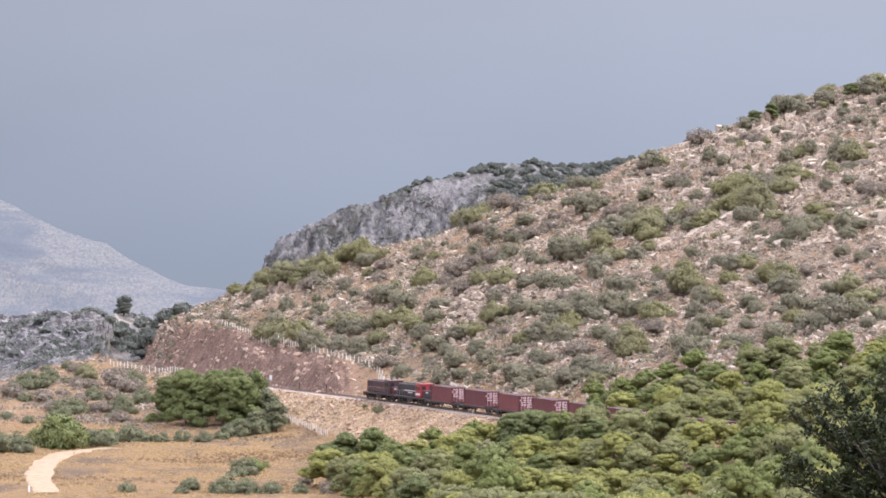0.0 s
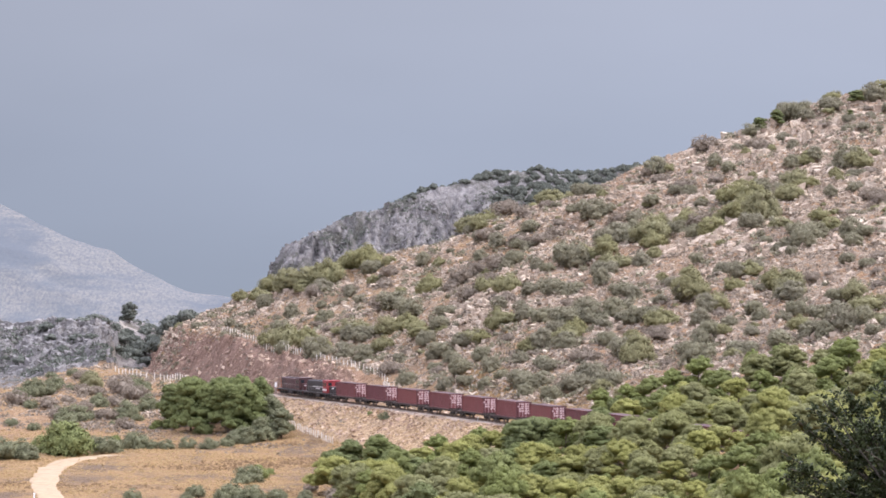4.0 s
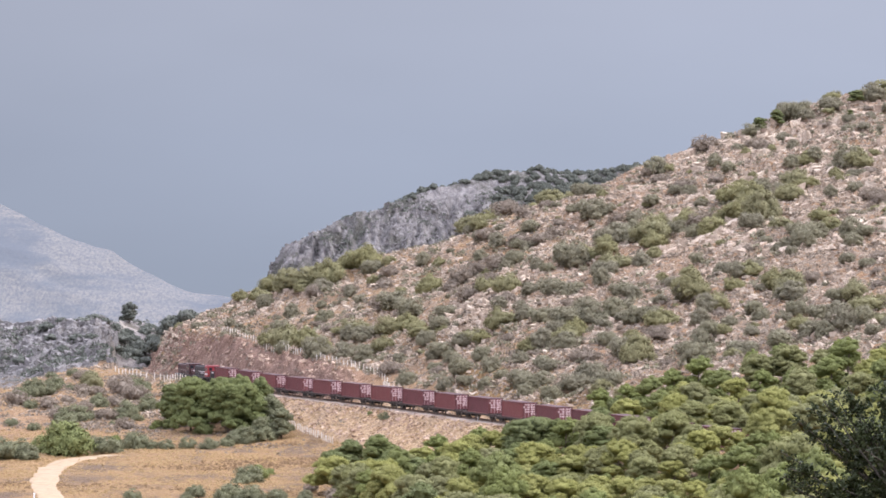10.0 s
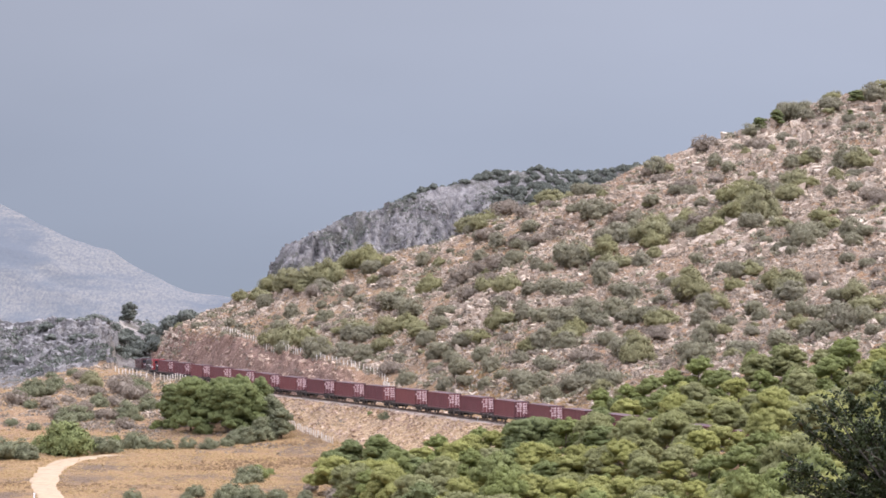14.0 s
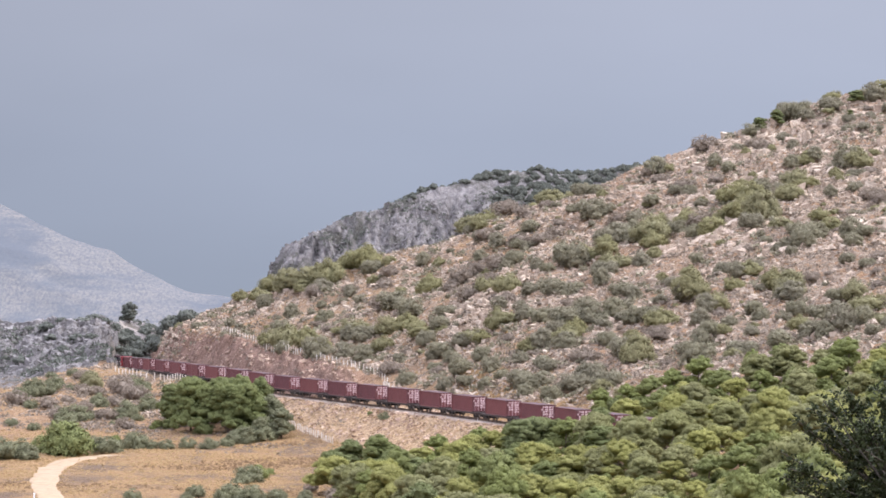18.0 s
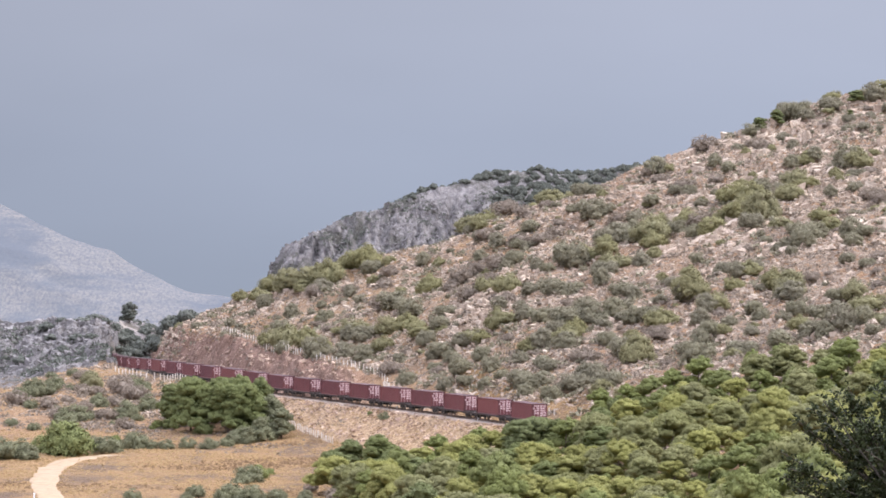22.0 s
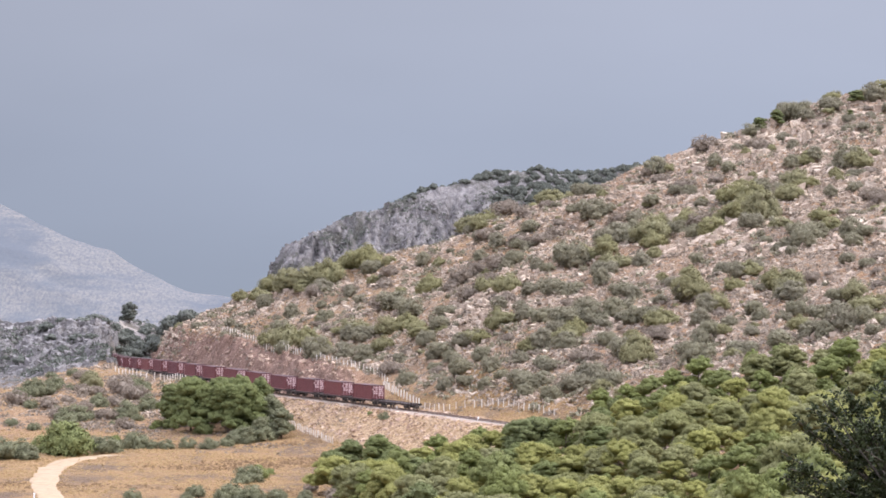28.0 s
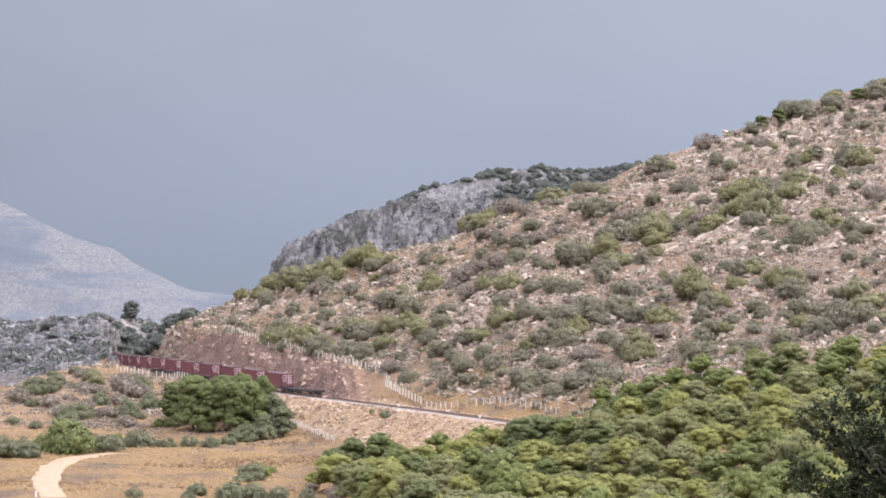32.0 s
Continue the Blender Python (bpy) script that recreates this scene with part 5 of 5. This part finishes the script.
KNOLL_BUSHES += [(-86.7, 811, 1.58, 1), (-60.2, 714.8, 1.4, 1), (-78.4, 648.6, 2.28, 1), (-75.1, 645.7, 2.02, 1), (-70.5, 641.1, 2.5, 0), (-67.3, 649.2, 3.04, 0), (-65.3, 649.2, 2.54, 0), (-62.8, 649.7, 2.03, 1), (-60.4, 667.6, 1.56, 0), (-58.3, 655.5, 2.56, 1), (-55.7, 654.9, 2.56, 1), (-53.1, 654.9, 2.56, 1), (-50, 654.3, 2.56, 1), (-46.3, 653.2, 2.55, 1), (-42, 649.2, 2.54, 1), (-39.8, 664.1, 2.08, 1), (-54.8, 696.4, 1.52, 0), (-37, 668.7, 2.61, 1), (-33.2, 676.8, 3.17, 1), (-31.3, 680.8, 2.39, 1), (-34, 672.2, 2.63, 1), (-38.8, 672.8, 2.1, 1), (-32.9, 707.9, 2.21, 1), (-29.6, 576.6, 2.25, 0)]
KNOLL_BUSHES += [(-28.4, 587.5, 1.84, 0), (-30.6, 569.1, 2.45, 1), (-45.9, 534.5, 1.34, 1), (-36.9, 537.4, 1.76, 1), (-37.7, 531.6, 1.66, 1), (-32.4, 533.4, 2.08, 1), (-27.9, 534, 2.5, 1), (-24.4, 532.2, 2.08, 1), (-20.2, 551.2, 1.29, 2), (-16.1, 531.1, 2.07, 2), (-76.3, 724.6, 1.7, 2), (-64.7, 709.1, 1.11, 1), (-13.3, 658.4, 0.62, 0), (-10.5, 646.8, 1.11, 1), (-30.5, 535.7, 2.51, 1), (-20.2, 530.5, 2.07, 1)]
# bearing, rise of the foot, width (ticks) and kind
KNOLL_SIGHTS = [(-779, -334, 60, 1), (-734, -337, 40, 1), (-669, -330, 95, 0), (-594, -325, 60, 1), (-724, -284, 26, 1), (-656, -270, 50, 1), (-672, -280, 40, 1), (-634, -267, 36, 1),
                (-621, -212, 45, 3), (-636, -222, 40, 2), (-569, -222, 60, 2), (-544, -232, 50, 2), (-699, -244, 40, 2), (-689, -212, 30, 1), (-754, -240, 50, 2), (-594, -267, 40, 2)]
KNOLL_SIGHTS += [(-562, -282, 40, 2), (-764, -277, 26, 1), (-729, -247, 30, 1), (-609, -244, 34, 1), (-560, -262, 44, 1), (-520, -250, 40, 1), (-548, -212, 34, 1)]
SADDLE_SIGHTS = [(-560, -122, 30), (-583, -108, 26), (-520, -112, 30), (-478, -106, 44), (-453, -98, 40), (-535, -150, 40), (-508, -146, 40), (-560, -150, 30), (-545, -128, 24), (-515, -128, 26)]
CRAG_BUSHES = []
CRAG_BUSHES += [(-106.4, 974, 3.04, 0.83), (-112.9, 984.4, 1.69, 0.9), (-97.4, 975.7, 3.81, 0.53), (-95.2, 989, 3.09, 0.55), (-84.9, 1033.3, 2.74, 0.91), (-72.2, 936, 2.92, 0.83), (-69.6, 936, 3.66, 0.88), (-65.7, 936, 3.29, 0.78), (-67.9, 936, 3.66, 0.66), (-103.6, 955.6, 2.39, 0.69), (-113.9, 960.2, 1.8, 0.73), (-105.9, 936, 2.49, 0.78), (-98.3, 936, 2.34, 0.89), (-108.8, 936, 2.92, 0.72), (-95.9, 945.8, 3.1, 0.58), (-90, 1012, 4.74, 0.55), (-85.5, 1001.7, 2.66, 0.97), (-90.5, 974.6, 1.98, 0.76), (-81.2, 987.8, 3.4, 0.65), (-114.4, 945.8, 1.77, 0.83), (-106, 950.4, 1.93, 0.68), (-91.3, 936, 2.19, 0.73), (-118.1, 989.6, 2.32, 0.73), (-102.5, 973.4, 2.28, 0.66)]
CRAG_BUSHES += [(-92.5, 988.4, 2.01, 0.68), (-99.3, 936, 2.34, 0.83), (-89.3, 987.3, 3.09, 0.66), (-76.7, 974, 2.59, 0.65)]
CLUMP_PINES = []
CLUMP_PINES += [(-51.8, 697, 1.26), (-47.9, 687.7, 1.47), (-44.5, 684.9, 1.35), (-40.7, 682.6, 1.38), (-37.1, 682.6, 1.49), (-35, 695.2, 1.14), (-50.7, 714.2, 1.2), (-42.9, 700.4, 1.32), (-47.4, 702.1, 1.21), (-39.4, 692.4, 1.31), (-36.2, 689.5, 1.13)]
OLIVE_TREES = [(-32.6, 684.0, 0.95), (-30.2, 676.0, 0.85), (-33.8, 672.0, 0.6), (-36.0, 668.0, 0.45)]
LONE_TREE = (-90.6, 1043.1)
CUTTING_FENCE = [(-50.5, 828.6), (-46.4, 815.2), (-41.8, 800.4), (-37.3, 785.2), (-32.9, 769.2), (-28.7, 753.1), (-23.6, 739.7), (-18.6, 726.2), (-13.8, 712.8), (-10.7, 699.7)]
FOOT_FENCE = [(-11.3, 695.2), (-8.4, 678.5), (-5.6, 667.6), (-4.0, 660.7)]
TRACK_FENCE = [(-76.9, 849.6), (-69.1, 828.3), (-63.1, 817.9), (-55.2, 787.4)]
BANK_FENCE = [(-30.3, 695.8), (-27.0, 680.3), (-23.3, 665.3), (-19.5, 649.7)]
FIELD_FENCE = [(-3.3, 654.0), (1.6, 642.0), (6.6, 635.6), (11.3, 624.1), (18.9, 602.8)]
SIGN = (-34.5, 746.5)
MARK_A = (-8.4, 657.2)
POLE_A = (-27.6, 720.6)
POLE_B = (-21.8, 707.9)
WHITE_POST = (-60.3, 533.4)
MARK_B = (5.9, 608.3)
pine_forest()
hill_scrub()
other_plants()


# ---- rocks and low growth ----
def spread_out(seed, n, b_range, d_range, chance):
    """Places by bearing and distance, thinned by chance(x, y, masks); even over the ground."""
    r = np.random.RandomState(seed)
    b = r.uniform(*b_range, n)
    d = np.sqrt(r.uniform(d_range[0] ** 2, d_range[1] ** 2, n))
    x, y = b / TICK * d * ROD, d * ROD
    z, masks = land(x, y)
    keep = r.uniform(size=n) < chance(x, y, b, masks)
    return x[keep], y[keep], z[keep], r


def rock_litter(name, seed, n, b_range, d_range, chance, size, material, label, upright=1.0, sink=-0.1, strike=None):
    """Broken limestone lying on the slope, one joined mesh of many stones."""
    x, y, z, r = spread_out(seed, n, b_range, d_range, chance)
    iv = 0.78 * np.array([(u, v, w) for w in (-1, 1) for v in (-1, 1) for u in (-1, 1)], float)
    it = np.array([(0, 2, 1), (1, 2, 3), (4, 5, 6), (5, 7, 6), (0, 1, 4), (1, 5, 4), (2, 6, 3), (3, 6, 7), (0, 4, 2), (2, 4, 6), (1, 3, 5), (3, 7, 5)])
    m, k = len(x), len(iv)
    s = size[0] * (size[1] / size[0]) ** (r.uniform(size=(m, 1, 1)) ** 2.2)
    shape = np.stack([r.uniform(0.7, 1.5, m), r.uniform(0.6, 1.2, m), upright * r.uniform(0.4, 0.95, m)], 1)[:, None, :]
    v = (iv[None] + 0.42 * r.uniform(-1, 1, (m, k, 3))) * shape * s
    a = r.uniform(0, 6.28, m)[:, None]
    if strike is not None:
        v = v * np.array([1.15, 0.9, 1.0])
        a = strike + r.uniform(-0.9, 0.9, (m, 1))
    vx = v[..., 0] * np.cos(a) - v[..., 1] * np.sin(a)
    vy = v[..., 0] * np.sin(a) + v[..., 1] * np.cos(a)
    tilt = r.uniform(-0.5, 0.5, (m, 1)) if strike is None else r.uniform(-0.15, 0.5, (m, 1))
    v = np.stack([vx + x[:, None], vy + y[:, None], v[..., 2] + tilt * vx + z[:, None] - sink * s[:, :, 0]], -1)
    f = it[None] + (np.arange(m) * k)[:, None, None]
    tagged(sheet(name, v.reshape(-1, 3), f.reshape(-1, 3), material, smooth=False), label, "rocks", kind="stuff")


def off_road(x, y, path=FIELD_ROAD, clear=2.2):
    """1 away from the dirt road, 0 on it."""
    p, _ = curve_points([(u, v, 0) for u, v in path], 2.0)
    d = np.min(np.hypot(x[:, None] - p[None, :, 0], y[:, None] - p[None, :, 1]), axis=1)
    return (d > clear) * 1.0


def low_growth(name, seed, n, b_range, d_range, chance, size, blades, material, label, category, squat=0.8):
    """Tufts of leaves or straw standing on the ground, joined into one mesh."""
    x, y, z, r = spread_out(seed, n, b_range, d_range, chance)
    m = len(x)
    s = r.uniform(size[0], size[1], (m, 1, 1))
    d = r.normal(size=(m, blades, 3))
    d[..., 2] = np.abs(d[..., 2])
    d /= np.linalg.norm(d, axis=-1, keepdims=True)
    c = np.stack([x, y, z], -1)[:, None, :] + d * s * np.array([1, 1, squat]) * r.uniform(0.45, 1.0, (m, blades, 1))
    u = r.normal(size=(m, blades, 3))
    w = np.cross(u, d) * 0.5 + d * 0.4
    u /= np.linalg.norm(u, axis=-1, keepdims=True)
    t = 0.42 * s
    tri = np.stack([c - u * t * 0.8, c + u * t * 0.8, c + w * t * 1.2], 2)
    f = np.arange(m * blades * 3).reshape(-1, 3)
    tagged(sheet(name, tri.reshape(-1, 3), f, material, smooth=False), label, category, kind="stuff")


DEAD = leaf_mat("dead_weeds", (0.20, 0.13, 0.075), (0.32, 0.215, 0.125), (0.24, 0.16, 0.09))
HILL_B, HILL_D = (-500, 830), (395, 660)
rock_litter("crag_boulders", 104, 9000, (-840, -585), (612, 720), lambda x, y, b, m: (m[4] > 0.4) * np.clip(0.7 + rough(x, y, 10, 3, 16), 0.1, 1), (0.35, 1.5), CRAG, "grey weathered limestone blocks of the crag", 1.5, 0.45)
rock_litter("cliff_blocks", 105, 6000, (-345, 380), (874, 914), lambda x, y, b, m: (m[4] > 0.4) * np.clip(0.7 + rough(x, y, 14, 3, 17), 0.1, 1), (0.3, 1.1), CRAG, "grey limestone blocks of the far cliff", 1.5, 0.4)
rock_litter("ledge_rocks", 106, 22000, (330, 830), (480, 640), lambda x, y, b, m: np.clip(m[0] - 0.45, 0, 1) * np.clip(0.3 + 1.2 * rough(x, y, 12, 3, 18), 0, 1), (0.3, 1.3), STONE, "large pale limestone ledges high on the hill", 1.5, 0.25, 0.3)
rock_litter("outcrop_rocks", 107, 5600, (0, 165), (470, 545), lambda x, y, b, m: np.exp(-((b - 70) / 62) ** 2 - ((y / ROD - 503 - 0.1 * b) / 14) ** 2), (0.3, 0.85), STONE, "large pale limestone outcrop on the hillside")
rock_litter("limestone_rocks", 101, 130000, HILL_B, HILL_D, lambda x, y, b, m: np.clip(m[0] * 1.7 - 0.12, 0, 1) * np.clip(0.8 + rough(x, y, 7, 3, 15), 0.05, 1), (0.13, 0.62), STONE, "pale broken limestone strewn over the hillside")
rock_litter("knoll_rocks", 102, 3000, (-830, -460), (480, 625), lambda x, y, b, m: np.clip(m[0] * 1.3 - 0.1, 0, 1), (0.15, 0.6), STONE, "pale stones on the dry knoll")
rock_litter("bank_rubble", 103, 17000, (-330, 180), (400, 510), lambda x, y, b, m: np.clip(m[2], 0, 1) * 0.8, (0.1, 0.40), RUBBLE, "rubble on the railway bank")
rock_litter("cutting_rubble", 108, 9000, (-540, -120), (470, 660), lambda x, y, b, m: np.clip(m[3], 0, 1) * 0.8, (0.14, 0.6), RUBBLE, "tan rubble on the cutting face")
low_growth("low_scrub", 111, 15000, HILL_B, HILL_D, lambda x, y, b, m: (m[0] > 0.02) * np.clip(0.55 + 0.8 * rough(x, y, 9, 3, 25), 0, 1), (0.35, 0.95), 20, SCRUB_B, "low brown thorny scrub between the rocks", "scrub")
low_growth("grey_scrub", 112, 9000, HILL_B, HILL_D, lambda x, y, b, m: (m[0] > 0.02) * np.clip(0.35 + 0.9 * rough(x, y, 12, 3, 26), 0, 1), (0.5, 1.3), 24, SCRUB_D, "low grey-green scrub between the rocks", "scrub")
low_growth("knoll_scrub", 113, 4800, (-830, -440), (470, 625), lambda x, y, b, m: np.clip(0.3 + 0.9 * rough(x, y, 10, 3, 27), 0, 1), (0.3, 0.9), 16, SCRUB_B, "low brown scrub on the knoll", "scrub")
low_growth("cutting_scrub", 118, 6000, (-520, 60), (440, 640), lambda x, y, b, m: np.clip(m[3] + 0.6 * (m[0] < 0.35) * (y / ROD > 440), 0, 1) * np.clip(0.2 + rough(x, y, 7, 3, 32), 0, 1), (0.25, 0.75), 14, SCRUB_B, "dry brown scrub on the cutting and the hill foot", "scrub")
low_growth("straw_grass", 114, 26000, (-830, 300), (365, 480), lambda x, y, b, m: np.clip(0.5 + 0.8 * rough(x, y, 8, 3, 28), 0, 1) * m[1] * off_road(x, y), (0.18, 0.45), 8, STRAW, "dry straw-coloured grass", "grass")
low_growth("field_weeds", 115, 10000, (-830, -60), (365, 470), lambda x, y, b, m: np.clip(-0.25 + 1.3 * rough(x * 0.35, y, 12, 3, 29), 0, 1) * m[1] * off_road(x, y), (0.25, 0.6), 12, DEAD, "brown dead weeds in the field", "weeds")
low_growth("bank_weeds", 116, 20000, (-330, 180), (400, 510), lambda x, y, b, m: np.clip(m[2], 0, 1) * np.clip(0.3 + rough(x, y, 6, 2, 30), 0, 1), (0.14, 0.42), 7, STRAW, "dry weeds on the bank", "weeds")
low_growth("hill_grass", 119, 20000, HILL_B, HILL_D, lambda x, y, b, m: (m[0] > 0.02) * np.clip(0.35 + 0.9 * rough(x, y, 15, 3, 33), 0, 1) * (1 - 0.7 * ramp_up(b, 0, 500)), (0.2, 0.55), 8, STRAW, "dry straw grass between the hillside bushes", "grass")
low_growth("knoll_grass", 120, 7000, (-830, -440), (475, 625), lambda x, y, b, m: (m[4] < 0.3) * np.clip(0.4 + 0.9 * rough(x, y, 12, 3, 34), 0, 1), (0.2, 0.55), 8, STRAW, "dry straw grass on the knoll", "grass")
low_growth("cliff_scrub", 121, 9000, (-330, 380), (874, 930), lambda x, y, b, m: np.clip(-0.15 + 1.2 * rough(x, y, 16, 3, 35), 0, 1) * (m[4] > 0.3), (0.5, 1.3), 14, FAR_G, "dark scrub on the far cliff", "scrub")
low_growth("bank_scrub", 122, 9000, (-330, 180), (400, 510), lambda x, y, b, m: np.clip(m[2], 0, 1) * np.clip(0.15 + rough(x, y, 5, 2, 36), 0, 1), (0.2, 0.55), 8, DEAD, "brown dry brush on the bank", "scrub")
low_growth("crag_scrub", 117, 8000, (-830, -490), (615, 780), lambda x, y, b, m: np.clip(0.2 + 1.3 * rough(x, y, 14, 3, 31), 0, 1) * (m[4] > 0.3) * off_road(x, y, HILL_ROAD, 5.0), (0.6, 1.5), 16, FAR_G, "dark scrub on the crag", "scrub")


# ---- fences and trackside ----
def fence(path, gap, height, label, wires=3, thick=0.09):
    """Concrete posts along a path, with strained wires; posts are parts of their fence."""
    p, s = curve_points([(x, y, 0) for x, y in path], gap)
    f = empty("post_fence", label, "fence", "fences along the line")
    z = land(p[:, 0], p[:, 1])[0]
    r = random.Random(len(path))
    bm = bmesh.new()
    box(bm, -thick, thick, -thick, thick, -0.4, height)
    first = part("post", bm, POST, f)
    tops = []
    for k in range(len(p)):
        ob = first if k == 0 else new("post", first.data)
        ob.parent = f
        lean = (r.uniform(-4, 4), r.uniform(-4, 4))
        ob.matrix_basis = pose(p[k, 0], p[k, 1], z[k], lean[0], lean[1], r.uniform(0, 90)) @ Matrix.Diagonal((1, 1, r.uniform(0.85, 1.1), 1))
        tops.append(Vector((p[k, 0], p[k, 1], z[k])))
    for w in range(wires):
        bm = bmesh.new()
        h = height * (0.95 - 0.32 * w)
        for a, b in zip(tops, tops[1:]):
            rod(bm, a + Vector((0, 0, h)), b + Vector((0, 0, h)), 0.012, sides=3)
        tagged(part("wire", bm, WIRE, f), kind="stuff")
    return f


fence(CUTTING_FENCE, 2.4, 1.4, "pale concrete post fence above the cutting", 3, 0.07)
fence(FOOT_FENCE, 2.4, 1.5, "pale concrete post fence at the hill's foot")
fence(TRACK_FENCE, 3.2, 1.45, "low white post fence beside the track")
fence(BANK_FENCE, 1.7, 1.3, "leaning post fence at the foot of the bank", 3, 0.06)
fence(FIELD_FENCE, 2.4, 1.3, "thin post fence across the grass behind the track", 3, 0.06)


def trackside():
    x, y = SIGN
    s = empty("trackside_sign", "white board sign on a steel post beside the track", "sign")
    part("pole", rodded((0, 0, -0.4), (0, 0, 2.3), 0.05), WIRE, s)
    part("board", boxed(-0.24, 0.24, -0.02, 0.02, 1.35, 2.35, bevel=0.008), SIGN_W, s)
    s.matrix_basis = pose(x, y, ground_z(x, y), 0, 0, 12)
    for x, y in (MARK_A, MARK_B, WHITE_POST):
        m = empty("marker_post", "short white concrete marker post", "post", "marker posts")
        bm = boxed(-0.13, 0.13, -0.09, 0.09, -0.4, 0.9, bevel=0.03)
        part("post", bm, SIGN_W, m)
        m.matrix_basis = pose(x, y, ground_z(x, y), 2, 1, 20)
    for x, y in (POLE_A, POLE_B):
        m = empty("cable_post", "slim dark steel post beside the track", "post", "cable posts")
        part("pole", rodded((0, 0, -0.4), (0, 0, 1.6), 0.06, sides=8), WAGON_K, m)
        part("cap", boxed(-0.12, 0.12, -0.1, 0.1, 1.55, 1.8, bevel=0.02), WAGON_K, m)
        m.matrix_basis = pose(x, y, ground_z(x, y))


trackside()


# ---- the shrub beside the camera ----
def near_shrub(cx, cy, top_z, reach, n_leaves):
    """A leathery-leaved shrub: stems, branching twigs, and each leaf a folded blade."""
    r = random.Random(12)
    e = empty("evergreen_shrub", "dark leathery-leaved evergreen shrub beside the camera", "shrub")
    base = ground_z(cx, cy)
    e.location = (cx, cy, base)
    high = top_z - base
    bm, twigs = bmesh.new(), []
    for k in range(15):
        a = k * 2.4
        foot = Vector((0.12 * math.cos(a), 0.12 * math.sin(a), -0.2))
        knee = Vector((reach * 0.32 * math.cos(a), reach * 0.32 * math.sin(a), high * r.uniform(0.38, 0.55)))
        rod(bm, foot, knee, 0.035, 0.022, 6)
        for j in range(13):
            b, lift = a + r.uniform(-1.2, 1.2), r.uniform(0.42, 1.0)
            rr = reach * math.sqrt(max(0.08, 1 - ((lift - 0.5) / 0.55) ** 2)) * r.uniform(0.55, 1.08)
            tip = Vector((rr * math.cos(b), rr * math.sin(b), high * lift))
            rod(bm, knee, tip, 0.014, 0.004, 4)
            for q in range(6):
                at = knee.lerp(tip, r.uniform(0.15, 0.95))
                end = at + Vector((r.uniform(-1, 1), r.uniform(-1, 1), r.uniform(-0.3, 1))) * 0.16
                rod(bm, at, end, 0.005, 0.002, 3)
                twigs.append((at, end))
            twigs.append((knee.lerp(tip, 0.6), tip))
    part("branchwork", bm, DARK_BARK, e)
    v, f = [], []
    for k in range(n_leaves):
        a, b = twigs[r.randrange(len(twigs))]
        p = a.lerp(b, r.uniform(0.1, 1.1)) + Vector((r.gauss(0, 0.02), r.gauss(0, 0.02), r.gauss(0, 0.02)))
        d = Vector((r.gauss(0, 1), r.gauss(0, 1), r.gauss(0.3, 0.8))).normalized()
        s = d.cross(Vector((r.gauss(0, 1), r.gauss(0, 1), r.gauss(0, 1)))).normalized()
        n = d.cross(s)
        ln, w = r.uniform(0.030, 0.052), r.uniform(0.009, 0.015)
        i = len(v)
        v += [p, p + d * ln * 0.45 + s * w + n * 0.006, p + d * ln, p + d * ln * 0.45 - s * w + n * 0.006]
        f += [(i, i + 1, i + 2), (i, i + 2, i + 3)]
    leaves = sheet("foliage", [tuple(q) for q in v], f, NEAR_L, e, smooth=False)
    return e


near_shrub(4.3, 28.8, 24.35, 1.75, 92000)


motions()
